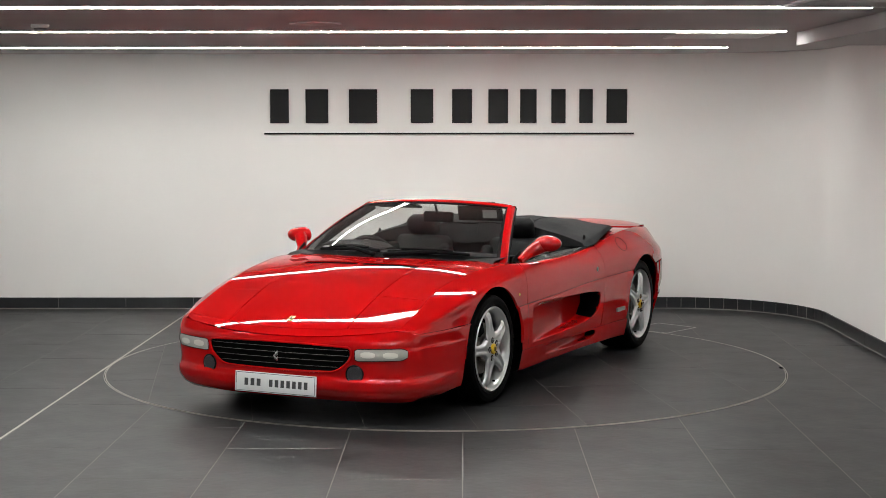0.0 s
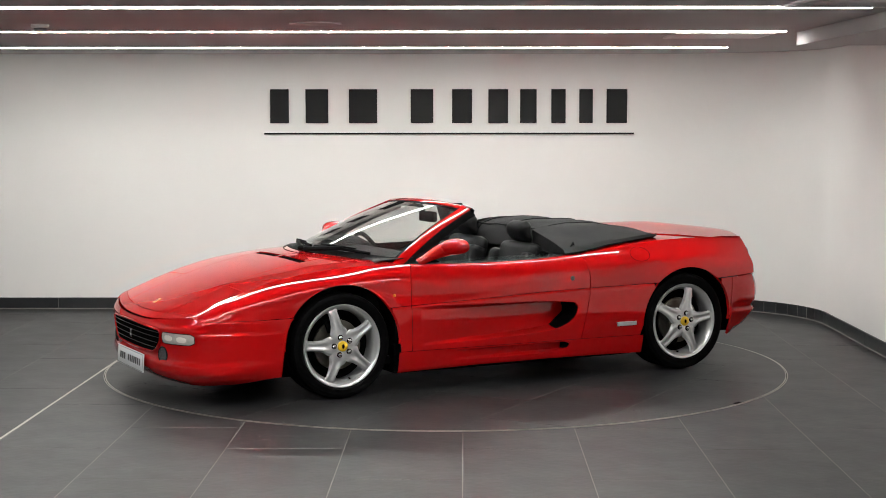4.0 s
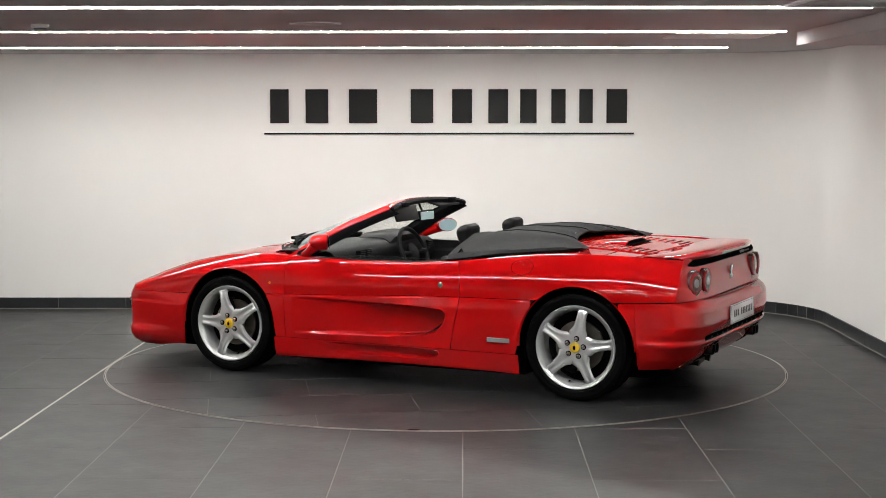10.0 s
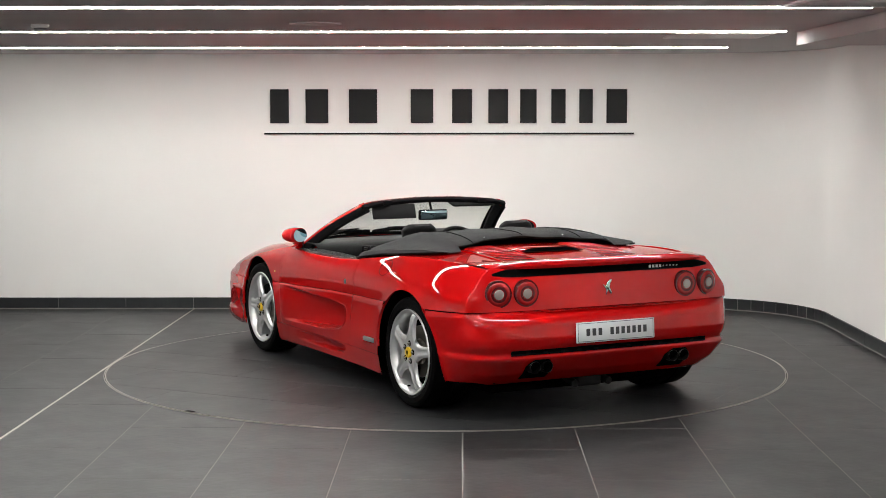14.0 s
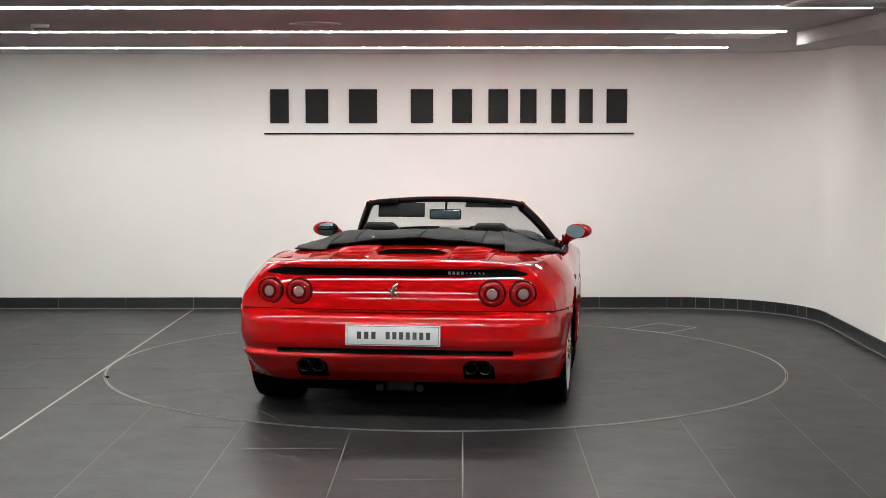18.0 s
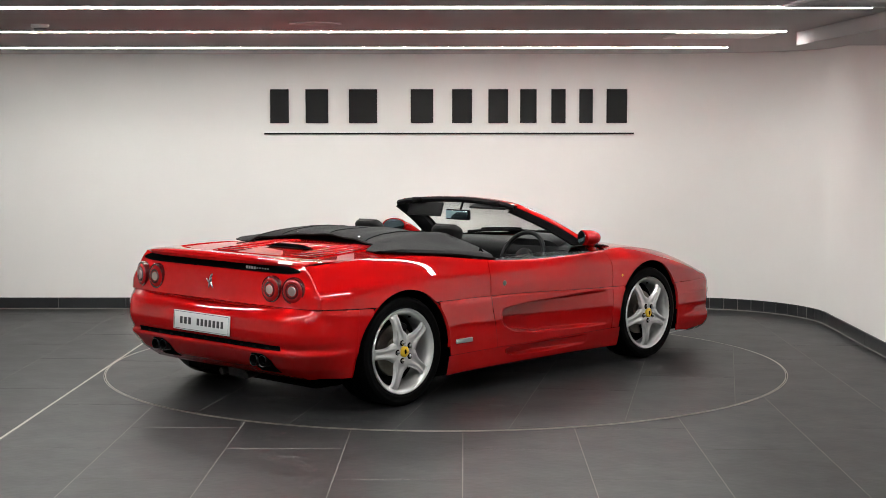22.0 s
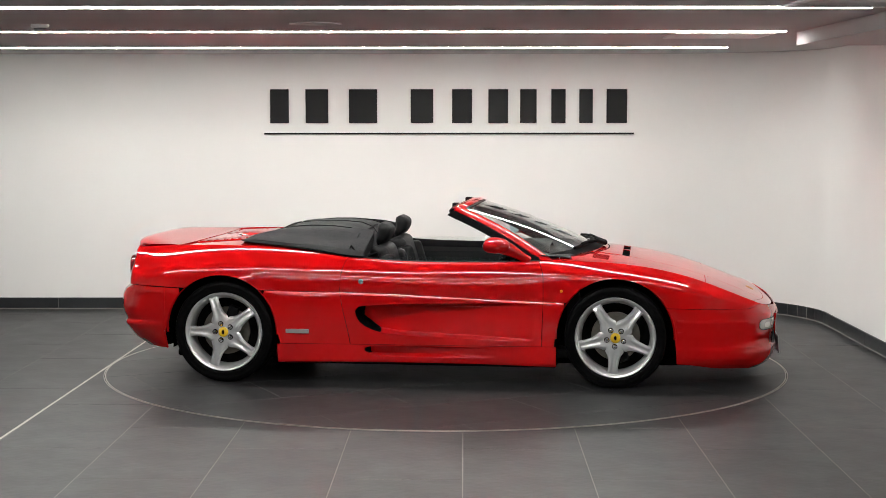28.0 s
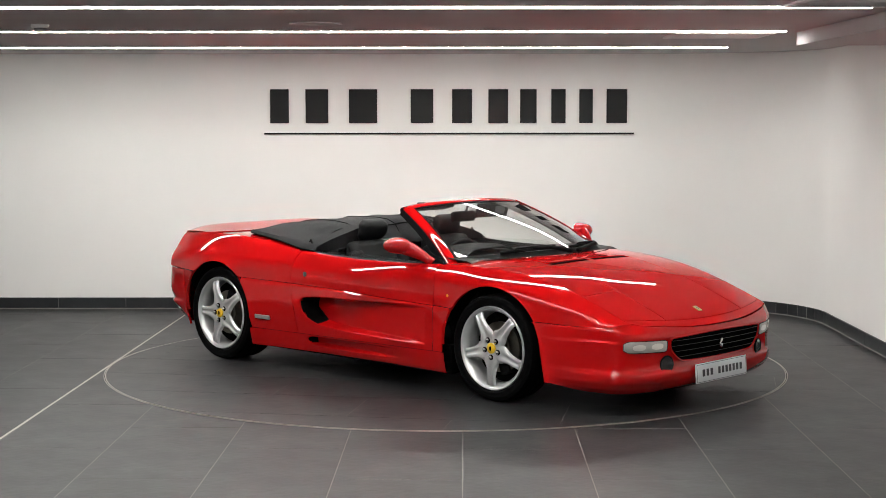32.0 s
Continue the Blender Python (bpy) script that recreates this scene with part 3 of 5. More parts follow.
def bumper_sheet(n):
    line = spline2(OUTLINE, 64)
    extra = [x for x in arch_columns(1.6, 1.53, .02) if x <= 1.6]
    line = np.vstack([line[line[:, 0] > 1.605], [(x, OUT(x)) for x in extra]])

    def zs(x, y, n):
        edge = min(hood_z(hood_edge(y), y) - .0035, .5175)
        w = float(smooth01(2.03, 2.13, x))
        top = (1 - w) * (float(ZC(min(x, 2.1))) - .0015) + w * edge
        low = max(.125 + .03 * float(smooth01(1.9, 1.6, x)), arch_z(x))
        low = min(low, top - .004)
        return low + (top - low) * np.linspace(0, 1, n)

    return line, belt_points(line, front_inset, zs, lambda x: float(smooth01(1.60, 2.0, x)) * .85 + .15 if x > 1.6 else .15, n)


BUMPER_TOP = bumper_sheet(6)[1][:, -1]
BUMPER_TOP = BUMPER_TOP[np.argsort(BUMPER_TOP[:, 0])]


BADGE_X = 2.08


def build_front(car):
    # bumper
    line, P = bumper_sheet(44)
    full = np.concatenate([mirror(P)[::-1][:-1], P])
    part("front_bumper", grid(bmesh.new(), full, .006, (1, 0, 0)), M_RED, car, "red front bumper with a low spoiler lip")

    # grille opening, bars, emblem shape
    def nose(y, z, out=0.0):
        x = float(np.interp(abs(y), line[:40, 1], line[:40, 0]))
        return x - float(F_INSET(z)) + out

    dense = spline2(OUTLINE, 400)
    dn = np.gradient(dense, axis=0)
    dn = np.stack([dn[:, 1], -dn[:, 0]], 1)
    dn /= np.linalg.norm(dn, axis=1, keepdims=True)
    dn *= np.sign(dn[0, 0])

    def face_pt(y, z, out):
        k = int(np.argmin(np.abs(dense[:330, 1] - abs(y))))
        w = float(smooth01(1.60, 2.0, dense[k, 0])) * .85 + .15
        q = dense[k] - dn[k] * (w * front_inset(z, dense[k, 0]) + (1 - w) * float(S_INSET(z)) - out)
        return (q[0], math.copysign(q[1], y), z)

    rows = []
    for i in range(40):
        a = i / 39
        y = .452 * math.sin((a - .5) * math.pi)
        e = abs(y) / .452
        zt = .440 - .012 * e ** 2 - .012 * max(0, e - .97) / .03
        zb = .285 + .010 * e ** 2 + .080 * max(0, e - .72) ** 2 / .0784 + .012 * max(0, e - .97) / .03
        zb = min(zb, zt - .004)
        rows.append([(nose(y, zb + (zt - zb) * j / 9, .003), y, zb + (zt - zb) * j / 9) for j in range(10)])
    G = np.array(rows)
    grille = part("grille", grid(bmesh.new(), G, .004, (1, 0, 0)), M_VOID, car, "black radiator grille with thin bright bars")
    for z in (.318, .350, .382, .412):
        half = .450 * (1 - max(0, (.375 - z)) * 2.6)
        pts = [(nose(y, z, .006), y, z) for y in np.linspace(-half * .97, half * .97, 24)]
        part("grille_bar", tube(bmesh.new(), pts, .0017, 6), M_GRILLE, grille)
    bm = bmesh.new()
    ex = nose(0, .36, .016)
    for y, z, ry, rz, lean in ((.004, .372, .010, .020, -24), (-.004, .352, .008, .018, 30), (.010, .346, .005, .014, -12)):
        ellipsoid(bm, (ex, y, z), (.005, ry, rz), Matrix.Rotation(radians(lean), 3, "X"), 14, 8)
    part("emblem", bm, M_CHROME, grille, "small chrome emblem")
    # rim of the grille opening
    ring = [G[i, -1] for i in range(40)] + [G[39 - i, 0] for i in range(40)]
    ring = [(p[0] + .002, p[1], p[2]) for p in ring]
    part("grille_surround", tube(bmesh.new(), ring + [ring[0]], .006, 8), M_RED, car)
    # lamps in the bumper
    for s in (1, -1):
        rows = []
        for i in range(20):
            y = .474 + (.744 - .474) * i / 19
            c = i / 19
            h = .033 * math.sqrt(1 - .72 * max(0, (c - .86) / .14) ** 2) * (1 - .22 * max(0, (.06 - c) / .06) ** 2)
            zc = .388 + .008 * c
            rows.append([face_pt(s * y, z, .0015 + .003 * (1 - ((z - zc) / h) ** 2)) for z in np.linspace(zc - h, zc + h, 9)])
        lamp = part("indicator_lamp", grid(bmesh.new(), np.array(rows), .006, (1, 0, 0)), M_LENS, car, "clear ribbed indicator lamp lens")
        edge = [rows[i][0] for i in range(20)] + [rows[-1][j] for j in range(9)] + [rows[19 - i][8] for i in range(20)] + [rows[0][8 - j] for j in range(9)]
        part("lamp_gasket", tube(bmesh.new(), edge + [edge[0]], .0022, 6), M_BLACK, lamp)
        for ya, yb in ((.505, .585), (.625, .700)):
            rows = [[face_pt(s * y, z, .0062) for z in np.linspace(.391 - .017 * q, .391 + .017 * q, 5)] for y, q in zip(np.linspace(ya, yb, 9), (.45, .75, .92, 1, 1, 1, .92, .75, .45))]
            part("reflector", grid(bmesh.new(), np.array(rows), .001, (1, 0, 0)), M_LENSB, lamp, "bright bowl behind the lens")
        yf = .467
        m = Matrix.Translation((nose(yf, .283, -.003), s * yf, .283)) @ Matrix.Rotation(radians(s * 13), 4, "Z") @ Matrix.Rotation(radians(90), 4, "Y")
        fog = part("fog_lamp", lathe(bmesh.new(), [(.052, -.03), (.052, .004), (.047, .010), (.043, .006)], 32, m), M_BLACK, car, "small round fog lamp")
        part("reflector", lathe(bmesh.new(), [(.044, .007), (.040, -.002), (.028, -.012), (.012, -.017), (.002, -.018)], 28, m), M_FOG, fog, "dark mirrored reflector bowl")
        part("bulb_cap", lathe(bmesh.new(), [(.019, -.015), (.019, -.004), (.014, .003), (.007, .006), (.001, .007)], 20, m), M_CHROME, fog)
    # plate
    m = pose(2.252, 0, .207, 0, -4, 0)
    plate = part("number_plate", box(bmesh.new(), -.004, .004, -.26, .26, -.056, .056, .003, 2, m), M_PLATE, car, "white display plate with dark bars")
    plate_text(plate, m, 1)

    # bonnet, lamp lids, fixed panels
    hw = .384
    g = .0030
    part("bonnet", grid(bmesh.new(), top_patch(lambda y: hood_edge(y) - .055, 1.30, -hw + g, hw - g, 40, 24), .006), M_RED, car, "long red bonnet lid")
    part("nose_panel", grid(bmesh.new(), edge_patch(hood_edge, lambda y: hood_edge(y) - .052, None, 7, 61), .006), M_RED, car, "red panel across the nose above the bumper")
    # vent slot across the back of the bonnet
    part("bonnet_vent", grid(bmesh.new(), top_patch(1.297, 1.255, -hw, hw, 4, 24, lift=-.004), .004), M_VOID, car, "black slot at the back of the bonnet")
    part("vent_divider", grid(bmesh.new(), top_patch(1.299, 1.252, -.016, .016, 4, 4, lift=.0008), .004), M_RED, car)
    part("scuttle", grid(bmesh.new(), top_patch(1.253, lambda y: 1.12 - .16 * (abs(y) / .6) ** 2, -hw, hw, 10, 24, lift=.002), .006), M_RED, car)
    bm = box(bmesh.new(), -.026, .026, -.017, .017, -.002, .003, .002, 2, pose(BADGE_X, 0, hood_z(BADGE_X, 0) + .001, 0, 25, 0))
    part("bonnet_badge", bm, M_CREST, car, "small gold bonnet badge")
    part("badge_shape", box(bmesh.new(), -.015, .010, -.006, .006, 0, .0036, .001, 1, pose(BADGE_X, 0, hood_z(BADGE_X, 0) + .001, 0, 25, 0)), M_INK, car)
    for s in (1, -1):
        P = edge_patch(lambda y: hood_edge(y) - .055, lambda y: 1.775, hw + g, 22, 16)
        Q = edge_patch(lambda y: 1.770, lambda y: 1.12 - .16 * (abs(y) / .6) ** 2 - .02 * max(0, abs(y) - .6) / .1, hw + g, 28, 16)
        if s < 0:
            P, Q = mirror(P), mirror(Q)
        part("headlamp_lid", grid(bmesh.new(), P, .006), M_RED, car, "closed red pop-up headlamp lid")
        part("wing_top", grid(bmesh.new(), Q, .006), M_RED, car)
    # wings
    xs = arch_columns(2.102, .786, .025)
    P = flank(xs)
    for i in range(len(xs)):
        w = max(0.0, 1 - (xs[i] - xs[-1]) / .12)
        P[i, :, 0] += w * (np.array([float(DOOR_FRONT(min(z, .79))) for z in P[i, :, 2]]) + .002 - xs[-1])
    both("front_wing", P, M_RED, car, .006, "red front wing over the wheel")
    # the short panel behind the front wheel, below the crease
    xs = [x for x in arch_columns(.93, .786, .01) if arch_z(x) < ZC(x) - .012]
    P = lower_side(xs, lambda x: .258)
    for i in range(len(xs)):
        w = max(0.0, 1 - (xs[i] - xs[-1]) / .05)
        P[i, :, 0] += w * (np.array([float(DOOR_FRONT(z)) for z in P[i, :, 2]]) + .002 - xs[-1])
    both("wing_lower", P, M_RED, car)
    for s in (1, -1):
        part("side_repeater", lathe(bmesh.new(), [(.010, -.004), (.009, .003), (.003, .005)], 20, pose(.893, s * (float(section(.893, .55)[0]) - .002), .602, -s * 90, 0, 0)), M_AMBER, car, "small amber side repeater lamp")
    return nose


def plate_text(plate, m, s):
    """Two groups of dark bars on a plate; s: the way the plate faces along x."""
    for a, b in ((-.205, -.085), (-.045, .215)):
        n = 3 if a < -.1 else 7
        w = (b - a) / n
        for k in range(n):
            y0 = a + k * w + w * .18
            part("bar", box(bmesh.new(), s * .0035, s * .0052, y0, y0 + w * .60, -.020, .020, 0, 1, m), M_INK, plate, smooth=False)
    for z in (-.05, .05):
        part("border", box(bmesh.new(), s * .0035, s * .0050, -.252, .252, z - .0012, z + .0012, 0, 1, m), M_INK, plate, smooth=False)
    for y in (-.252, .252):
        part("border", box(bmesh.new(), s * .0035, s * .0050, y - .0012, y + .0012, -.05, .05, 0, 1, m), M_INK, plate, smooth=False)


def side_y(x, z):
    return float(OUT(x)) + flare(x, z) - float(S_INSET(z)) - .005 * float(smooth01(.014, .0, float(ZC(x)) - z)) * float(smooth01(1.62, 1.45, x))


def lower_side(xs, low, top=None, n=12):
    rows = []
    for x in xs:
        zl = max(low(x), arch_z(x))
        zt = (float(ZC(x)) - .0015) if top is None else top(x)
        zl = min(zl, zt - .003)
        rows.append([(x, side_y(x, z), z) for z in np.linspace(zl, zt, n)])
    return np.array(rows)


DOOR_REAR = crv([(.25, -.414), (.305, -.421), (.40, -.442), (.498, -.466), (.58, -.479), (.655, -.479), (.742, -.464), (.80, -.436), (.84, -.41)], .02)
DOOR_FRONT = crv([(.25, .773), (.536, .782), (.704, .781), (.774, .753), (.80, .74)], .02)


HOLLOW = [(.76, .536, .03), (.3, .522, .022), (-.18, .511, .016), (-.34, .500, .014), (-.372, .487, .014), (-.386, .462, .014), (-.374, .420, .014),
          (-.347, .385, .014), (-.30, .356, .014), (-.21, .330, .016), (0, .312, .018), (.38, .298, .020), (.72, .283, .022)]
SLIT = [(.50, .2465, .008), (.1, .2465, .008), (-.29, .2460, .007), (-.318, .240, .007), (-.330, .226, .007), (-.318, .208, .007), (-.29, .196, .008), (-.24, .187, .010), (0, .180, .02), (.48, .178, .02)]


def hollow_depth(X, Z, keys, deep, x_front, x_len):
    """Depth of a hollow whose outline and edge softness are given by keys, over arrays of x and z."""
    K = spline2(np.array(keys), 160)
    q = np.stack([X.ravel(), Z.ravel()], 1)
    best, soft = np.full(len(q), 9.0), np.full(len(q), .02)
    inside = np.zeros(len(q), bool)
    for a, b in zip(K, np.roll(K, -1, axis=0)):
        d = b[:2] - a[:2]
        t = np.clip(((q - a[:2]) @ d) / (d @ d + 1e-12), 0, 1)
        dist = np.hypot(*(q - a[:2] - t[:, None] * d).T)
        if abs(a[0] - K[-1, 0]) > 1e-6 or abs(b[0] - K[0, 0]) > 1e-6:
            hit = dist < best
            soft = np.where(hit, a[2] + t * (b[2] - a[2]), soft)
            best = np.where(hit, dist, best)
        cross = (a[1] > q[:, 1]) != (b[1] > q[:, 1])
        with np.errstate(divide="ignore", invalid="ignore"):
            xi = a[0] + (q[:, 1] - a[1]) / (b[1] - a[1]) * (b[0] - a[0])
        inside ^= cross & (q[:, 0] < xi)
    depth = deep * np.clip((x_front - q[:, 0]) / x_len, 0, 1) * smooth01(0, 1, best / soft) * inside
    return depth.reshape(X.shape)


def build_sides(car):
    for s in (1, -1):
        # door: lower skin with the intake hollow, upper skin
        U, Zs = 1 - (1 - np.linspace(0, 1, 230)) ** 1.35, np.linspace(.258, .581, 84)
        P = np.zeros((230, 84, 3))
        for j, z in enumerate(Zs):
            xf, xr = float(DOOR_FRONT(z)) - .002, float(DOOR_REAR(z)) + .002
            for i, u in enumerate(U):
                x = xf + (xr - xf) * u
                zz = .258 + (z - .258) / (.581 - .258) * (float(ZC(x)) - .0015 - .258)
                P[i, j] = (x, side_y(x, zz), zz)
        deep = hollow_depth(P[:, :, 0], P[:, :, 2], HOLLOW, .135, .72, 1.10)
        P[:, :, 1] = s * (P[:, :, 1] - deep)
        mouth = (deep > .004) & (P[:, :, 0] < -.345 + 1.3 * np.maximum(0, .43 - P[:, :, 2]) + .35 * np.maximum(0, P[:, :, 2] - .46))
        mouth = (mouth[:-1, :-1] | mouth[1:, 1:]) & (mouth[1:, :-1] | mouth[:-1, 1:])
        door = part("door", grid(bmesh.new(), P, 0, (0, s, 0), ~mouth), M_RED, car, "red door with a deep side air intake", angle=50)
        rim = spline2(np.array([k[:2] for k in HOLLOW[2:11]]), 60)
        part("intake_rim", tube(bmesh.new(), [(x, s * (side_y(x, z) - .0015), z) for x, z in rim], .0048, 8, np.interp(np.linspace(0, 1, 60), [0, .2, .8, 1], [.3, 1, 1, .3])), M_RED, door)
        part("intake_duct", grid(bmesh.new(), P, 0, (0, s, 0), mouth), M_VOID, door, "black intake mouth")
        rows = []
        for i in range(60):
            u = i / 59
            row = []
            for k in range(16):
                v = 3.0 * k / 15
                x = .5
                for _ in range(3):
                    z = section(x, v)[1]
                    x = (float(DOOR_FRONT(min(z, .80))) - .002) * (1 - u) + (float(DOOR_REAR(min(z, .84))) + .002) * u
                y, z = section(x, v)
                row.append((x, s * y, z))
            y, z = row[-1][1], row[-1][2]
            row.append((row[-1][0], y - s * .02, z + .003))
            rows.append(row)
        part("door_upper", grid(bmesh.new(), np.array(rows), .004, (0, s, 0)), M_RED, door)
        m = pose(-.347, s * (float(section(-.347, .8)[0]) - .003), .648, -s * 90, 0, 0)
        part("lock", lathe(bmesh.new(), [(.016, -.004), (.016, .004), (.013, .006)], 20, m), M_LOCK, door, "round door lock")
        # black capping rolled over the inside of the door's top
        cap = [[(p[-1][0], p[-1][1] - s * dy, p[-1][2] + dz) for dy, dz in ((.0, .001), (.012, .004), (.032, .000), (.042, -.012), (.046, -.05))] for p in rows]
        part("door_capping", grid(bmesh.new(), np.array(cap), .004, (0, 0, 1)), M_BLACK, door, "black trim along the door top")
        # window seal along the door's top
        seal = [(x, s * (float(section(x, 3)[0]) - .045), float(section(x, 3)[1]) - .001) for x in np.linspace(.66, -.42, 30)]
        part("window_seal", tube(bmesh.new(), seal, .010, 8), M_BLACK, door)
        # lowered side window, its curved top edge standing just above the seal
        pane = []
        for x in np.linspace(.60, -.36, 30):
            e = (x - .12) / .48
            y, z = float(section(x, 3)[0]) - .036, float(section(x, 3)[1])
            rise = .006 + .030 * max(0.0, 1 - e * e)
            pane.append([(x, s * (y - .10 * k * rise), z - .012 + (rise + .012) * k) for k in (0, .5, 1)])
        glass = part("side_window", grid(bmesh.new(), np.array(pane), .004, (0, s, 0)), M_GLASS, door, "lowered clear side window")
        glass.visible_shadow = False
        # inner door lining
        rows = [[(x, s * y, z) for y, z in ((.815, .765), (.80, .745), (.755, .70), (.745, .60), (.74, .40), (.73, .30))] for x in np.linspace(.72, -.40, 16)]
        part("door_lining", grid(bmesh.new(), np.array(rows), .004, (0, -s, .3)), M_LEATHER, door, "black leather door lining")
        # sill
        xs = arch_columns(.862, -.874, .009)
        rows = []
        for x in xs:
            zb = float(np.interp(x, [-.87, -.67, -.15, .38, .85], [.138, .142, .145, .142, .128]))
            rows.append([(x, side_y(x, z), z) for z in np.linspace(zb, .2555, 34)])
        P = np.array(rows)
        deep = hollow_depth(P[:, :, 0], P[:, :, 2], SLIT, .060, .5, .8)
        P[:, :, 1] = s * (P[:, :, 1] - deep)
        mouth = (deep > .002) & (P[:, :, 0] < -.300 + 1.2 * np.maximum(0, .212 - P[:, :, 2]))
        mouth = (mouth[:-1, :-1] | mouth[1:, 1:]) & (mouth[1:, :-1] | mouth[:-1, 1:])
        sill = part("sill", grid(bmesh.new(), P, 0, (0, s, 0), ~mouth), M_RED, car, "red side sill with a narrow air slot", angle=50)
        rim = spline2(np.array([k[:2] for k in SLIT[2:8]]), 40)
        part("slot_rim", tube(bmesh.new(), [(x, s * (side_y(x, z) - .001), z) for x, z in rim], .0035, 8, np.interp(np.linspace(0, 1, 40), [0, .2, .8, 1], [.3, 1, 1, .3])), M_RED, sill)
        part("slot_mouth", grid(bmesh.new(), P, 0, (0, s, 0), mouth), M_VOID, sill, "black mouth of the sill slot")
        # rear quarter below and above the crease
        rows = []
        cols = [x for x in arch_columns(-.46, -.955, .02)]
        xs = [x for x in cols if arch_z(x) < ZC(x) - .012]
        N = len(xs)
        lowrow = []
        for i, x in enumerate(xs):
            zl = max(.258, arch_z(x))
            zt = float(ZC(x)) - .0015
            lowrow.append([(x, side_y(x, z), z) for z in np.linspace(zl, zt, 18)])
        P = np.array(lowrow)
        # bend the leading edge to the door's rear edge
        for i in range(N):
            w = max(0.0, 1 - (xs[0] - xs[i]) / .16)
            for j in range(18):
                P[i, j, 0] += w * (float(DOOR_REAR(P[i, j, 2])) - .002 - xs[0])
        if s < 0:
            P = mirror(P)
        part("quarter_lower", grid(bmesh.new(), P, .005, (0, s, 0)), M_RED, car)
        xs = arch_columns(-.46, -1.82)
        P = flank(xs, n=20)
        for i in range(len(xs)):
            w = max(0.0, 1 - (xs[0] - xs[i]) / .16)
            for j in range(P.shape[1]):
                z = P[i, j, 2]
                dx = w * (float(DOOR_REAR(min(z, .82))) - .002 - xs[0])
                P[i, j, 0] += dx
        if s < 0:
            P = mirror(P)
        part("rear_quarter", grid(bmesh.new(), P, .005, (0, s, .2)), M_RED, car, "red rear quarter panel over the wheel")
        # badge plate and fuel flap
        part("quarter_badge", box(bmesh.new(), -.818, -.672, s * (side_y(-.74, .336) - .003), s * (side_y(-.74, .336) + .010), .324, .350, .002, 1), M_BADGE, car, "small grey metal badge strip")
        ring = []
        for k in range(37):
            a = 2 * math.pi * k / 36
            x, z = -.877 + .072 * math.cos(a), .777 + .044 * math.sin(a)
            lo, hi = 0.0, 3.0
            for _ in range(22):
                mid = (lo + hi) / 2
                if section(x, mid)[1] < z:
                    lo = mid
                else:
                    hi = mid
            ring.append((x, s * (float(section(x, lo)[0]) + .0005), z))
        if s > 0:
            part("fuel_flap_seam", tube(bmesh.new(), ring, .0016, 6), M_VOID, car, "thin round seam of the fuel flap")
    # black band standing for shade in the crease, and dark shell behind the gaps
    for s in (1, -1):
        rows = []
        for x in arch_columns(1.62, -1.66, .03):
            za = arch_z(x)
            rows.append((x, za))
        runs, cur = [], []
        for x, za in rows:
            if za < float(ZC(x)) - .036:
                cur.append(x)
            elif cur:
                runs.append(cur)
                cur = []
        if cur:
            runs.append(cur)
        for run in runs:
            if len(run) < 3:
                continue
            P = np.array([[(x, s * (side_y(x, float(ZC(x))) - .009), float(ZC(x)) - .03), (x, s * (side_y(x, float(ZC(x))) - .009), float(ZC(x)) + .03)] for x in run])
            part("crease_seam", grid(bmesh.new(), P, .002, (0, s, 0)), M_VOID, car, "black strip for the shade in the flank groove")


def fascia_x(y, z):
    ye = float(np.interp(z, [.60, .73, .84], [.889, .832, .742]))
    k = min(1.0, abs(y) / ye)
    return fascia_at(k, z)


def fascia_at(k, z):
    return -1.82 - (.088 - .10 * (z - .62) - .55 * max(0.0, z - .62) ** 2) * (1 - k ** 4.5) ** .62


def rear_inset(z, x):
    i = float(R_INSET(z))
    if z > .54:
        k = float(smooth01(-1.80, -1.94, x))
        i = k * i + (1 - k) * (.004 + .004 * float(smooth01(.585, .607, z)))
    return i


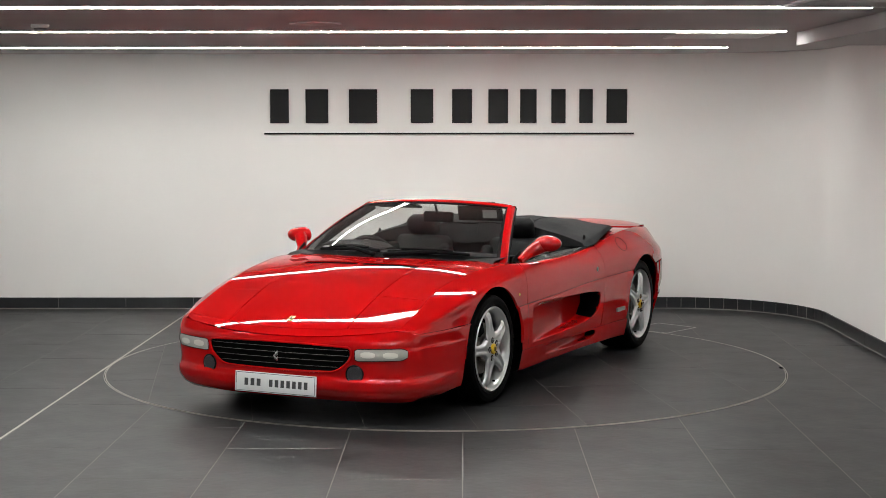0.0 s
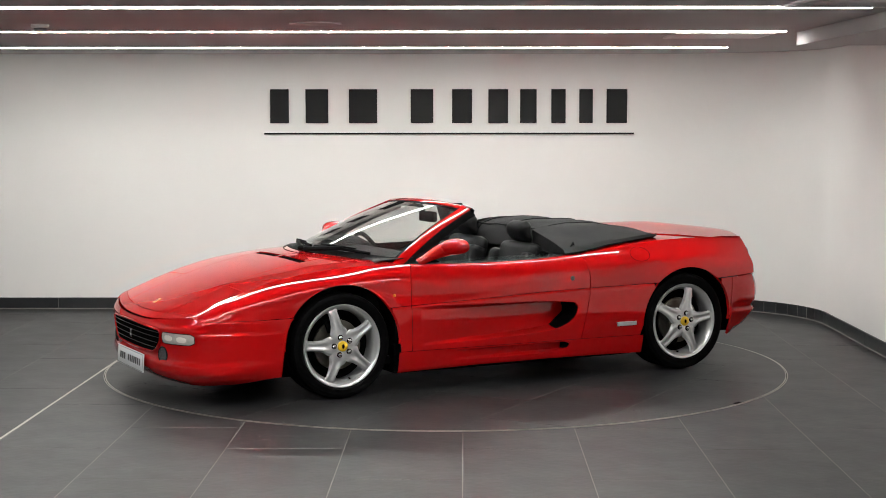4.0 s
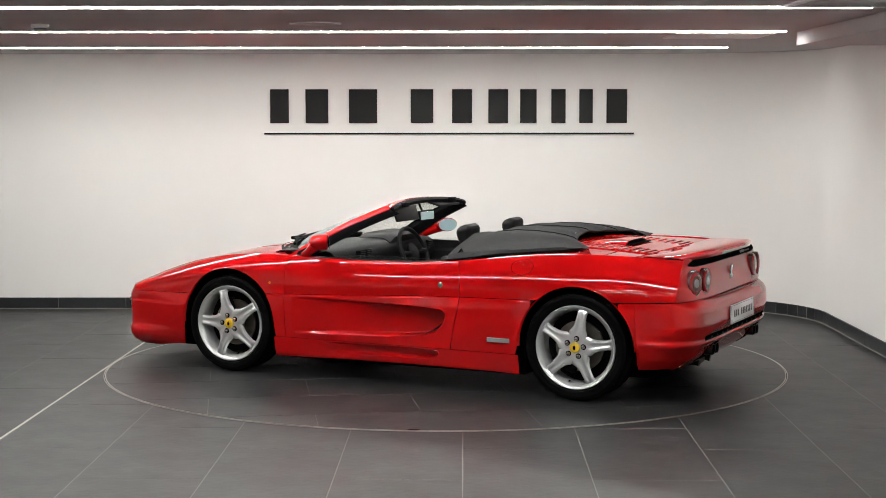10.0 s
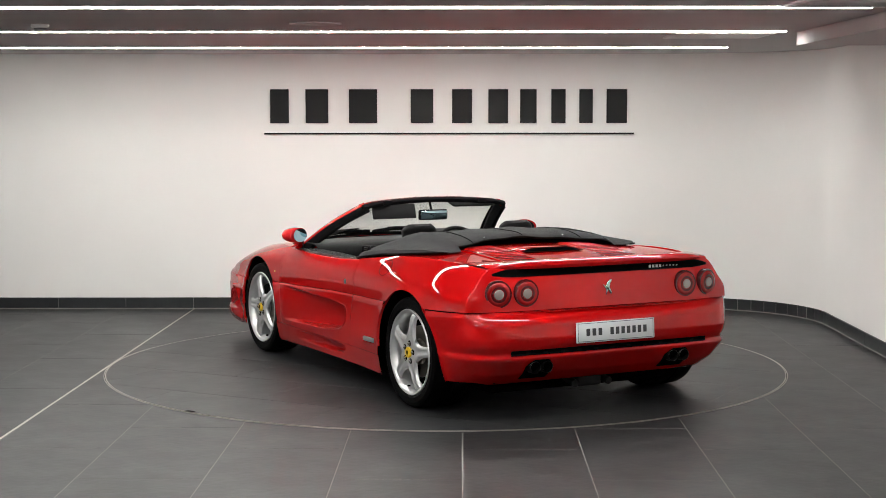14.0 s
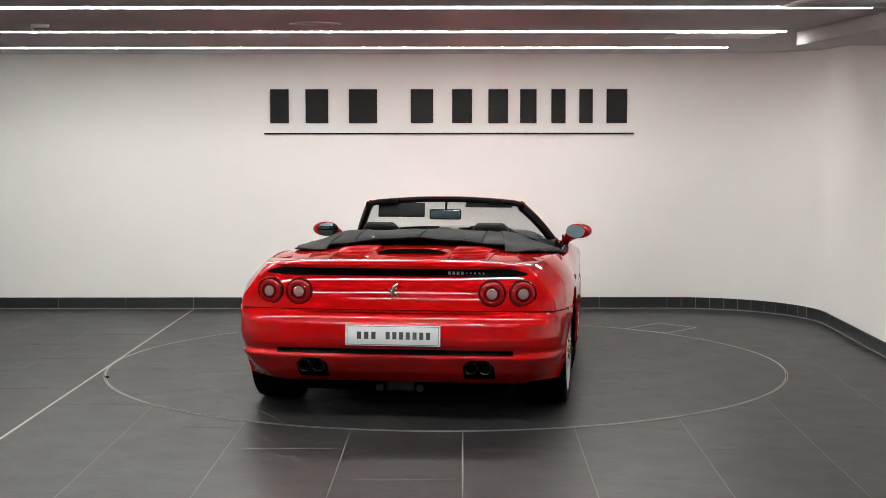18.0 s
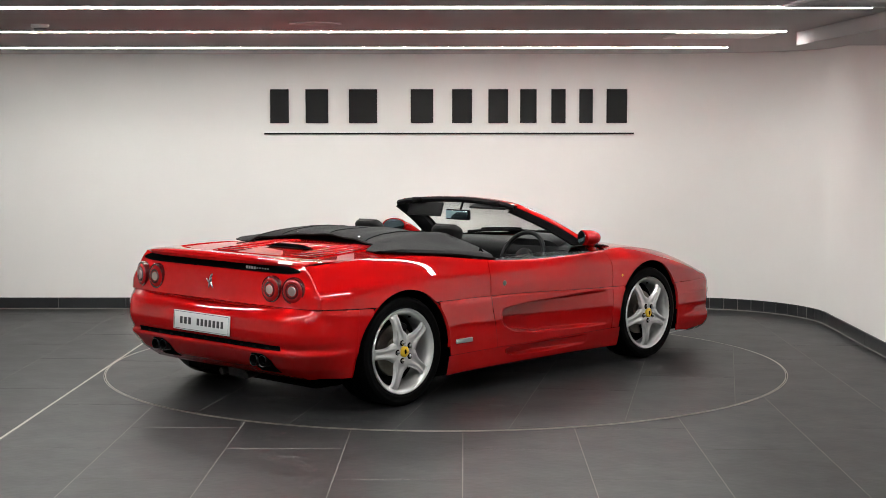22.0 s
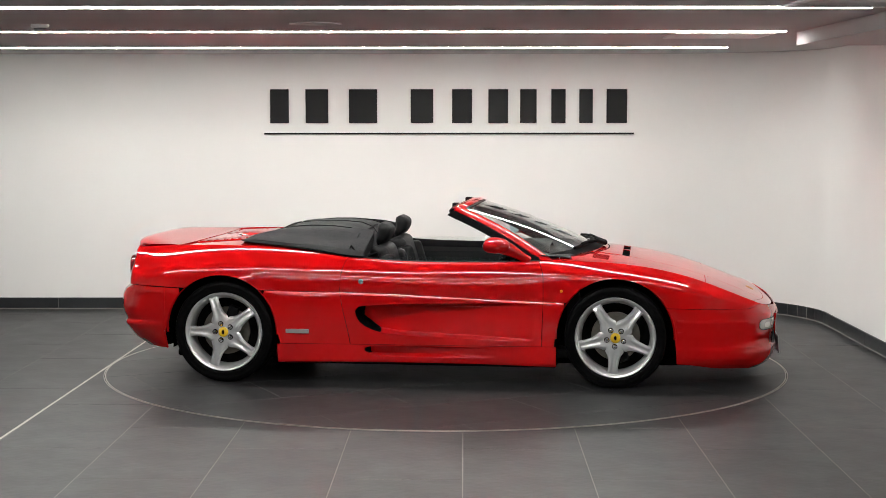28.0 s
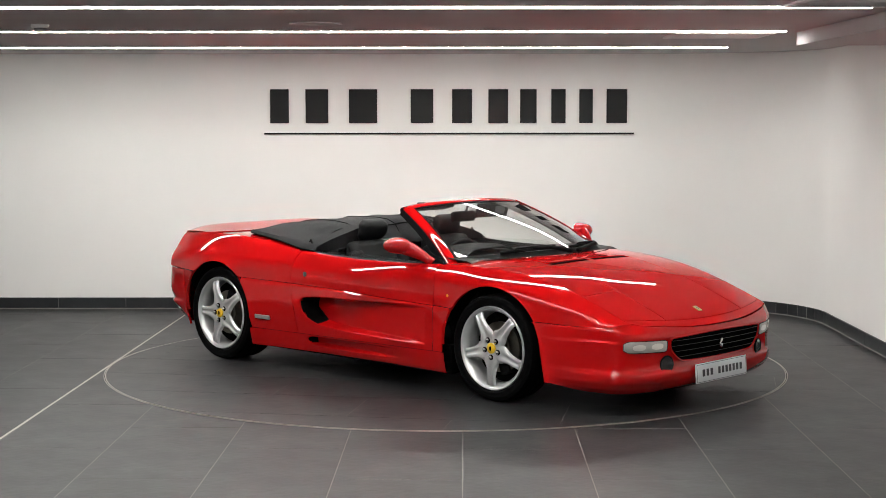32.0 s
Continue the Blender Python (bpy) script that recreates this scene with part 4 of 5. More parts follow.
def build_rear(car):
    # bumper
    line = spline2(TAILLINE, 60)
    pre = [(x, OUT(x)) for x in arch_columns(-1.50, -1.61, .02)]
    line = np.vstack([[p for p in pre if p[0] > -1.605], line])

    def zs(x, y, n):
        top = float(ZC(max(x, -1.82))) - .004 + .002 * float(smooth01(-1.82, -1.95, x))
        low = max(.207 - .013 * float(smooth01(-1.75, -1.93, x)), arch_z(x))
        low = min(low, top - .004)
        return low + (top - low) * np.linspace(0, 1, n)

    P = belt_points(line, rear_inset, zs, lambda x: float(smooth01(-1.58, -1.86, x)), 52, RS_INSET)
    full = np.concatenate([P[:-1], mirror(P)[::-1]])
    part("rear_bumper", grid(bmesh.new(), full, .006, (-1, 0, 0)), M_RED, car, "deep red rear bumper with a ledge")

    def tail(y, z, out=0.0):
        x = float(np.interp(abs(y), line[::-1, 1], line[::-1, 0]))
        return x + float(R_INSET(z)) - out

    part("bumper_ledge", grid(bmesh.new(), np.array([[(-1.93 + .10 * min(1, abs(y) / .87) ** 4 , y, .604), (fascia_x(min(max(y, -.87), .87), .61) + .01, y, .606)] for y in np.linspace(-.87, .87, 40)]), .004), M_RED, car)
    # slot below the plate
    rows = [[(tail(y, z, .004), y, z) for z in (.372, .381, .390, .399)] for y in np.linspace(-.655, .655, 50)]
    part("bumper_slot", grid(bmesh.new(), np.array(rows), .003, (-1, 0, 0)), M_VOID, car, "long black slot in the bumper")
    for k in range(11):
        y = -.55 + .11 * k
        part("slot_rib", box(bmesh.new(), tail(y, .385, .0055), tail(y, .385, .0035), y - .014, y + .014, .374, .396), M_BLACK, car, smooth=False)
    # fascia with lamps
    rows = []
    for i in range(80):
        w = math.sin(math.pi / 2 * (-1 + 2 * i / 79))
        w = math.copysign(min(1.0, abs(w)), w)
        row = []
        for v in np.linspace(0, 3, 18):
            y, z = section(-1.82, v)
            row.append((fascia_at(abs(w), float(z)), w * float(y), float(z)))
        row.append((row[-1][0] + .006, row[-1][1], row[-1][2] + .012))
        rows.append(row)
    part("rear_panel", grid(bmesh.new(), np.array(rows), .005, (-1, 0, 0)), M_RED, car, "red rear panel carrying four round lamps")
    # black sheet on the panel, for the shaded recess below the tail lip
    rows = []
    for y in np.linspace(-.725, .725, 60):
        e = abs(y) / .725
        zt = .842 - .026 * max(0, e - .8) ** 2 / .04
        zb = .796 + .010 * max(0, e - .8) ** 2 / .04
        zb = min(zb, zt - .002)
        rows.append([(fascia_x(y, z) - .004, y, z) for z in np.linspace(zb, zt, 4)])
    band = part("rear_vent_band", grid(bmesh.new(), np.array(rows), .003, (-1, 0, 0)), M_VOID, car, "black band for the shaded recess under the tail lip")
    for k in range(9):
        y = -.40 + k * .022 - .012
        w = .014 if k < 4 else .008
        h = .008 if k < 4 else .004
        part("script_bar", box(bmesh.new(), fascia_x(y, .815) - .0085, fascia_x(y, .815) - .006, -.30 - k * .0235 - w / 2, -.30 - k * .0235 + w / 2, .815 - h, .815 + h), M_BADGE, band, smooth=False)
    for s in (1, -1):
        for y in (.536, .702):
            z = .706
            x = fascia_x(y, z)
            yaw = 2 if y < .6 else 14
            m = pose(x + .004, s * y, z, 0, -90, 0)
            m = Matrix.Translation((x + .004, s * y, z)) @ Matrix.Rotation(radians(-s * yaw), 4, "Z") @ Matrix.Rotation(radians(-90), 4, "Y")
            lamp = part("tail_lamp", lathe(bmesh.new(), [(.077, -.02), (.077, .010), (.073, .016), (.066, .015)], 40, m), M_TAILD, car, "round red tail lamp")
            part("lens", lathe(bmesh.new(), [(.067, .013), (.062, .020), (.049, .024), (.046, .023)], 40, m), M_TAIL, lamp)
            part("inner_ring", lathe(bmesh.new(), [(.046, .021), (.043, .024), (.034, .025), (.031, .022)], 40, m), M_TAILD, lamp)
            part("reflector", lathe(bmesh.new(), [(.028, .023), (.025, .027), (.003, .029)], 28, m), M_TAILC, lamp, "pale centre lens")
    # chrome emblem: a plain upright shape
    bm, ex = bmesh.new(), fascia_x(0, .71) - .004
    for y, z, ry, rz, lean in ((-.004, .742, .010, .022, 40), (.004, .722, .013, .030, 14), (-.008, .694, .009, .024, -28), (.014, .690, .006, .022, 10), (.026, .716, .005, .018, -35)):
        ellipsoid(bm, (ex, y, z), (.007, ry, rz), Matrix.Rotation(radians(lean), 3, "X"), 14, 8)
    part("tail_emblem", bm, M_CHROME, car, "upright chrome emblem")
    # plate
    m = pose(-1.972, 0, .478, 0, 3, 0)
    plate = part("number_plate", box(bmesh.new(), -.004, .004, -.262, .262, -.057, .057, .003, 2, m), M_PLATE, car, "white display plate with dark bars")
    plate_text(plate, m @ Matrix.Diagonal((1, -1, 1, 1)), -1)
    # exhausts in black cut-outs
    for s in (1, -1):
        rows = [[(tail(y, z, .003), s * y, z) for z in np.linspace(.225, .342 - .035 * max(0, abs(y - .464) / .086 - .55) / .45, 8)] for y in np.linspace(.378, .550, 20)]
        part("exhaust_recess", grid(bmesh.new(), np.array(rows), .003, (-1, 0, 0)), M_VOID, car)
        for y in (.425, .502):
            m = Matrix.Translation((-1.934, s * y, .300)) @ Matrix.Rotation(radians(-90), 4, "Y")
            pipe = part("exhaust_tip", lathe(bmesh.new(), [(.0345, -.16), (.0345, .002), (.032, .005), (.030, .003)], 32, m, close=False), M_PIPE, car, "round dark steel exhaust tip")
            part("bore", lathe(bmesh.new(), [(.0305, .0025), (.030, -.06), (.001, -.061)], 24, m, close=False), M_VOID, pipe)
    # boot lip, merging into the wing crests
    def deck_z(x, y):
        k = min(1.0, abs(y) / float(K3Y(x)))
        zc, ze = float(DECKZ(x)), float(K3Z(x))
        return zc + (ze - zc) * k ** 3

    rows = []
    for i in range(61):
        e = -1 + 2 * i / 60
        f = 1 - abs(e) ** 5
        sweep = .100 * abs(e) ** 4
        row = []
        for x, up in ((-1.545, -.001), (-1.60, .008), (-1.66, .018), (-1.72, .027), (-1.79, .036), (-1.85, .042), (-1.888, .041), (-1.904, .031), (-1.909, .015), (-1.902, -.003), (-1.86, -.014)):
            xx = x + sweep * (1 if x < -1.7 else max(0, (-1.545 - x) / .155))
            y = e * (float(K3Y(max(xx, -1.82))) + .002)
            row.append((xx, y, deck_z(max(xx, -1.82), y) + up * (.25 + .75 * f) + .002))
        rows.append(row)
    part("tail_lip", grid(bmesh.new(), np.array(rows), .003, (0, 0, 1)), M_RED, car, "red upswept tail lip")
    # deck and louvred engine lid
    hw = .50
    part("deck", grid(bmesh.new(), top_patch(-.50, -1.56, lambda x: -float(K3Y(x)) + .003, lambda x: float(K3Y(x)) - .003, 40, 40, deck_z, -.006), .005), M_RED, car)
    lid = part("engine_lid", grid(bmesh.new(), top_patch(-.93, -1.52, lambda x: -hw - .06 * (x + .93), lambda x: hw + .06 * (x + .93), 30, 30, deck_z, .000), .006), M_RED, car, "louvred red engine lid")
    for s in (1, -1):
        for k in range(11):
            x = -.985 - k * .050
            wide = .010
            y0, y1 = .232, hw - .045
            P = []
            for q in np.linspace(0, 1, 12):
                y = y0 + (y1 - y0) * q
                h = .0055 * min(1.0, math.sqrt(max(0.0, 1 - (max(0.0, abs(q - .5) - .40) / .10) ** 2)) + .05)
                P.append([(x + dx, s * y, deck_z(x + dx, y) + .0005 + h * k2) for dx, k2 in ((.018, 0), (.008, .45), (-.003, .9), (-.009, 1), (-.012, .85), (-.0128, 0))])
            part("louvre", grid(bmesh.new(), np.array(P), 0, (0, 0, 1)), M_RED, lid)
            if k < 8:
                continue
            # black strip laid on the lid, shade behind each of the last louvres
            P = [[(x - .012, s * y, deck_z(x - .012, y) + .0012), (x - .012 - wide, s * y, deck_z(x - .012 - wide, y) + .0012)] for y in np.linspace(y0, y1, 8)]
            part("louvre_gap", grid(bmesh.new(), np.array(P), .001, (0, 0, 1)), M_VOID, lid)
    # raised scoop in the middle of the lid
    rows = []
    for i in range(25):
        y = -.215 + .43 * i / 24
        e = abs(y) / .215
        h = .022 * (1 - e ** 4)
        rows.append([(-1.03, y, deck_z(-1.03, y) + .001), (-1.12, y, deck_z(-1.12, y) + .003 + h * .4), (-1.22, y, deck_z(-1.22, y) + .003 + h * .85), (-1.285, y, deck_z(-1.285, y) + .003 + h)])
    part("lid_scoop", grid(bmesh.new(), np.array(rows), .005), M_RED, lid)
    rows = []
    for i in range(25):
        y = -.195 + .39 * i / 24
        e = abs(y) / .195
        h = .019 * (1 - e ** 4)
        rows.append([(-1.287, y, deck_z(-1.287, y) + .005 + h * t + .0005) for t in (0, 1)] + [(-1.33, y, deck_z(-1.33, y) + .0065)])
    part("scoop_mouth", grid(bmesh.new(), np.array(rows)[:, [1, 0, 2]], .001, (-.5, 0, 1)), M_VOID, lid, "black mouth of the lid scoop")
    # gearbox under the tail
    bm = box(bmesh.new(), -1.72, -1.45, -.085, .085, .125, .26, .02, 3)
    for y in (-.115, .115):
        tube(bm, [(-1.74, y, .15), (-1.60, y * .9, .175)], .022, 12)
    part("gearbox", bm, M_CAST, car, "grey gearbox casing under the tail")


def build_under(car):
    bm = box(bmesh.new(), -1.62, 1.95, -.60, .60, .114, .16, .01, 1)
    part("underbody", bm, M_VOID, car)
    bm = box(bmesh.new(), .86, -.87, -.81, .81, .116, .30, .01, 1)
    box(bm, 1.62, 2.12, -.66, .66, .14, .42, .02, 1)
    box(bm, -1.62, -1.80, -.70, .70, .20, .58, .02, 1)
    part("inner_shell", bm, M_VOID, car)
    for cx, cz, r in (FRONT_ARCH, REAR_ARCH):
        for s in (1, -1):
            rows = []
            yo = (float(OUT(cx)) - .03)
            for a in np.linspace(-.48, math.pi + .48, 40):
                ca, sa = math.cos(a), math.sin(a)
                x, z = cx + (r + .012) * ca, cz + (r + .012) * sa
                if z < cz:
                    x = cx + math.copysign(r + .012, ca)
                z = max(z, .19)
                ya = min(float(OUT(x)) - .012, float(section(x, start_v(x))[0]) - .012)
                yb = float(OUT(x)) - (.20 if x < -1.5 else .11)
                yy = yb + (ya - yb) * float(smooth01(.30, .56, z))
                rows.append([(x, s * yy, z), (x, s * .56, z)])
            rows = np.array(rows)
            bm = grid(bmesh.new(), rows, 0, (0, 0, -1))
            cap = [[(cx + (r + .012) * c, s * .56, z) for c in (-1, 1)] for z in (.13, cz + r + .02)]
            grid(bm, np.array(cap), 0, (0, s, 0))
            part("wheel_liner", bm, M_VOID, car, "black wheel arch liner")
            # red rolled edge of the arch
            lip = []
            for a in np.linspace(-.02, math.pi + .02, 50):
                x, z = cx + r * math.cos(a), cz + r * math.sin(a)
                if z > float(ZC(x)) + .006:
                    y = float(section(x, start_v(x))[0]) + flare(x, z)
                elif x < -1.45:
                    y = float(OUT(x)) + flare(x, z) - float(RS_INSET(z))
                else:
                    y = side_y(x, z)
                lip.append([(x, s * y, z), (x - .010 * math.cos(a), s * (y - .012), z), (x, s * (y - .016), z)])
            part("arch_lip", grid(bmesh.new(), np.array(lip), .001, (0, s, 0)), M_RED, car)


def build_wheel(car, x, s, r, w, y_face, phase):
    """A five-spoke wheel; s: the side; y_face: the outer face of the hub."""
    rim_r = .246
    face = Matrix.Translation((x, s * y_face, r)) @ Matrix.Rotation(radians(-s * 90), 4, "X")
    # rim: barrel and lip
    bm = lathe(bmesh.new(), [(rim_r - .004, -.16), (rim_r - .03, -.15), (rim_r - .038, -.06), (rim_r - .034, -.030), (rim_r - .026, -.012), (rim_r - .016, .001), (rim_r - .008, .008), (rim_r - .001, .010), (rim_r + .003, .004), (rim_r + .001, -.02)], 72, face, close=False)
    wheel = part("wheel", bm, M_SILVER, car, "silver five-spoke alloy wheel", angle=30)
    # star of five spokes that meet at the hub, each with two ridges and a groove
    reach = crv([(.030, .0218), (.060, .0436), (.078, .0560), (.090, .0570), (.102, .0480), (.118, .0395), (.140, .0345), (.170, .0312), (.200, .0300), (.214, .0320), (.228, .0390)], .004)
    crown = crv([(.030, .008), (.060, .010), (.10, .012), (.17, .012), (.20, .009), (.215, .003), (.228, -.008)], .008)
    for k in range(5):
        a = radians(phase + 72 * k)
        rows = []
        for rad in list(np.linspace(.030, .12, 14)) + list(np.linspace(.128, .228, 14)):
            half, top = min(float(reach(rad)), rad * math.tan(radians(36.0))), float(crown(rad))
            arm = float(smooth01(.055, .115, rad))
            row = []
            for j in range(17):
                u = -1 + j / 8
                ridge = -.004 * arm * max(0.0, abs(u) - .45) / .55 - .014 * arm * max(0.0, abs(u) - .80) / .2
                valley = -.0065 * arm * (1 - float(smooth01(.10, .52, abs(u)))) * float(smooth01(.222, .20, rad))
                row.append(face @ Vector((rad * math.cos(a) - u * half * math.sin(a), rad * math.sin(a) + u * half * math.cos(a), top + ridge + valley)))
            rows.append(row)
        P = np.array(rows)
        n = np.array(face.to_3x3() @ Vector((0, 0, 1)))
        part("spoke", grid(bmesh.new(), P, .022, n), M_SILVER, wheel, angle=34)
    part("hub", lathe(bmesh.new(), [(.060, -.04), (.060, -.006), (.034, .002), (.033, .006)], 40, face), M_SILVER, wheel)
    cap = part("centre_cap", lathe(bmesh.new(), [(.031, .004), (.031, .016), (.027, .019), (.002, .020)], 32, face), M_YELLOW, wheel, "yellow centre cap with a black emblem")
    part("emblem", lathe(bmesh.new(), [(.010, .0185), (.010, .0212), (.006, .0216)], 12, face @ Matrix.Diagonal((.8, 1.4, 1, 1))), M_VOID, cap)
    for k in range(5):
        a = radians(phase + 72 * k)
        at = face @ Matrix.Translation((.054 * math.cos(a), .054 * math.sin(a), 0))
        part("nut_recess", lathe(bmesh.new(), [(.0170, .000), (.0170, .0104), (.0155, .0107), (.012, .0105)], 20, at), M_VOID, wheel)
        part("wheel_nut", lathe(bmesh.new(), [(.0128, .004), (.0128, .015), (.0095, .019), (.003, .0205)], 6, at), M_CHROME, wheel, "bright steel wheel bolt", angle=20)
    # brake disc and caliper
    part("brake_disc", lathe(bmesh.new(), [(.150, -.085), (.150, -.066), (.075, -.066), (.070, -.050), (.002, -.050)], 48, face), M_DISC, wheel, "iron brake disc")
    bm = box(bmesh.new(), -.035, .035, .085, .165, -.10, -.045, .012, 2, face @ Matrix.Rotation(radians(200 if x > 0 else -20), 4, "Z"))
    part("brake_caliper", bm, M_BLACK, wheel)
    part("well", lathe(bmesh.new(), [(rim_r - .035, -.11), (.002, -.112)], 40, face, close=False), M_VOID, wheel)
    # tyre
    hw = w / 2
    mid = -hw + .012
    prof = [(rim_r - .006, mid - hw * .86), (rim_r + .010, mid - hw * .97), (r - .030, mid - hw), (r - .008, mid - hw * .93), (r - .001, mid - hw * .78), (r, mid - hw * .45), (r, mid - .012),
            (r - .006, mid - .008), (r - .006, mid + .008), (r, mid + .012), (r, mid + hw * .45), (r - .001, mid + hw * .78), (r - .008, mid + hw * .93), (r - .024, mid + hw * .995), (r - .030, mid + hw * 1.0), (r - .034, mid + hw * .99), (rim_r + .016, mid + hw * .99), (rim_r + .010, mid + hw * .96), (rim_r - .006, mid + hw * .86)]
    part("tyre", lathe(bmesh.new(), prof, 96, face, close=False), M_RUBBER, wheel, "low-profile black tyre", angle=25)
    # valve
    part("valve", lathe(bmesh.new(), [(.005, .0), (.005, .016), (.002, .018)], 8, face @ Matrix.Translation((.205 * math.cos(radians(phase + 36)), .205 * math.sin(radians(phase + 36)), -.02))), M_VOID, wheel)
    return wheel


def glass_point(u, v, out=0.0):
    """The windscreen: u across, -1 to 1; v from its foot to its top."""
    xb, yb, zb = 1.10 - .29 * abs(u) ** 2.2, .715 * u, .812 - .030 * u * u
    xt, yt, zt = .300 - .060 * u * u, .520 * u, 1.112 - .026 * u * u
    b = .020 * math.sin(math.pi * v)
    return Vector((xb + (xt - xb) * v + (b + out) * .36, yb + (yt - yb) * v, zb + (zt - zb) * v + (b + out) * .93))


def build_windscreen(car):
    rows = [[glass_point(u, v) for v in np.linspace(0, 1, 16)] for u in np.linspace(-1, 1, 40)]
    g = part("windscreen", grid(bmesh.new(), np.array(rows), .004, (1, 0, 1)), M_GLASS, car, "raked clear windscreen glass")
    g.visible_shadow = False
    # dark printed border
    def band(u0, u1, v0, v1, n, k):
        return np.array([[glass_point(u, v, .002) for v in np.linspace(v0, v1, k)] for u in np.linspace(u0, u1, n)])
    bm = bmesh.new()
    grid(bm, band(-1, 1, 0, .07, 40, 3), .001, (1, 0, 1))
    grid(bm, band(-1, 1, .966, 1, 40, 3), .001, (1, 0, 1))
    grid(bm, band(-1, -.968, .05, .96, 3, 16), .001, (1, 0, 1))
    grid(bm, band(.968, 1, .05, .96, 3, 16), .001, (1, 0, 1))
    part("glass_border", bm, M_BLACK, g)
    # pillars and header
    for s in (1, -1):
        rows, rin = [], []
        for v in np.linspace(-.06, 1.03, 18):
            p = glass_point(s * 1.0, v)
            w = .034 - .006 * v
            rows.append([(p.x + .006, p.y - s * .004, p.z + .006), (p.x - .006, p.y + s * .012, p.z + .003), (p.x - .020, p.y + s * .024, p.z - .007), (p.x - .030, p.y + s * .030, p.z - .015), (p.x - .034, p.y + s * .029, p.z - .020)])
            rin.append([(p.x - .0335, p.y + s * .0295, p.z - .019), (p.x - .034 - w * .6, p.y + s * .027, p.z - .036), (p.x - .05 - w, p.y + s * .018, p.z - .052), (p.x - .05 - w, p.y - s * .012, p.z - .050), (p.x - .02, p.y - s * .022, p.z - .022), (p.x + .004, p.y - s * .008, p.z - .003)])
        part("windscreen_pillar", grid(bmesh.new(), np.array(rows), .004, (0, s, .3)), M_RED, car)
        part("pillar_trim", grid(bmesh.new(), np.array(rin), .003, (-1, -s * .5, -1)), M_BLACK, car, "black inner pillar trim and seal")
    rows, rin = [], []
    for u in np.linspace(-1.04, 1.04, 40):
        p = glass_point(max(-1, min(1, u)), 1.0)
        y = p.y + (.02 if u > 1 else -.02 if u < -1 else 0)
        dz = -.010 * max(0, abs(u) - .9) / .14
        rows.append([(p.x + .012, y, p.z + .002 + dz), (p.x - .010, y, p.z + .013 + dz), (p.x - .040, y, p.z + .014 + dz), (p.x - .060, y, p.z + .010 + dz)])
        rin.append([(p.x - .058, y, p.z + .012 + dz), (p.x - .072, y, p.z + .008 + dz), (p.x - .084, y, p.z - .004 + dz), (p.x - .078, y, p.z - .024 + dz), (p.x - .05, y, p.z - .022 + dz), (p.x + .002, y, p.z - .006 + dz)])
    part("windscreen_header", grid(bmesh.new(), np.array(rows), .004, (0, 0, 1)), M_RED, car)
    part("header_trim", grid(bmesh.new(), np.array(rin), .003, (-1, 0, .2)), M_BLACK, car, "black padded header rail")
    for s in (1, -1):
        part("roof_latch", box(bmesh.new(), .158, .200, s * .36 - .03, s * .36 + .03, 1.080, 1.112, .006, 2), M_BLACK, car)
        # visor
        m = pose(.20, s * .30, 1.035, 0, -72, 0) if s > 0 else pose(.215, s * .30, 1.074, 0, -14, 0)
        vis = part("sun_visor", box(bmesh.new(), -.05, .05, -.16, .16, -.008, .008, .006, 2, m), M_LEATHER, car, "black sun visor")
        if s > 0:
            part("vanity_mirror", box(bmesh.new(), -.028, .028, .02, .12, -.0095, -.008, 0, 1, m), M_BADGE, vis)
    bm = tube(bmesh.new(), [(.26, 0, 1.09), (.23, 0, 1.03)], .008, 8)
    part("mirror_stem", bm, M_BLACK, car)
    im = part("interior_mirror", box(bmesh.new(), .195, .225, -.108, .108, .970, 1.040, .012, 3), M_BLACK, car, "wide interior rear-view mirror")
    part("mirror_glass", box(bmesh.new(), .192, .196, -.100, .100, .977, 1.033, .002, 1), M_MIRROR, im)
    # black scuttle grille at the foot of the glass, wipers
    rows = []
    for y in np.linspace(-.62, .62, 40):
        u = y / .715
        p = glass_point(u, 0)
        rows.append([(p.x + .065, y, hood_z(min(p.x + .065, 2), y) + .004), (p.x + .03, y, hood_z(p.x + .03, y) - .004), (p.x - .01, y, p.z - .006)])
    part("scuttle_grille", grid(bmesh.new(), np.array(rows), .003), M_BLACK, car, "black plastic scuttle panel")
    for (u0, u1, s) in ((-.66, .02, 1), (.10, .78, 1)):
        pts = [glass_point(u0 + (u1 - u0) * t, .055 + .015 * math.sin(t * 3), .016) for t in np.linspace(0, 1, 12)]
        blade = part("wiper", tube(bmesh.new(), pts, .010, 8), M_BLACK, car, "black windscreen wiper")
        mid = pts[5]
        arm = [Vector(glass_point(.0 if u0 < 0 else .12, -.02, .03)), Vector(glass_point((u0 + u1) / 2 + .1, .03, .042)), Vector(mid) + Vector((0, 0, .006))]
        part("wiper_frame", tube(bmesh.new(), [Vector(q) + Vector((.006, 0, .016)) for q in pts[2:10]], .006, 8), M_BLACK, blade)
        part("wiper_cap", ellipsoid(bmesh.new(), arm[0], (.022, .018, .016)), M_BLACK, blade)
        part("wiper_arm", tube(bmesh.new(), arm, .011, 8, [1.5, 1.1, .8]), M_BLACK, blade)


def ellipsoid(bm, c, r, rot=None, segs=24, rings=14):
    m = Matrix.Translation(c) @ (rot.to_4x4() if rot is not None else Matrix.Identity(4)) @ Matrix.Diagonal((*r, 1))
    bmesh.ops.create_uvsphere(bm, u_segments=segs, v_segments=rings, radius=1, matrix=m)
    return bm


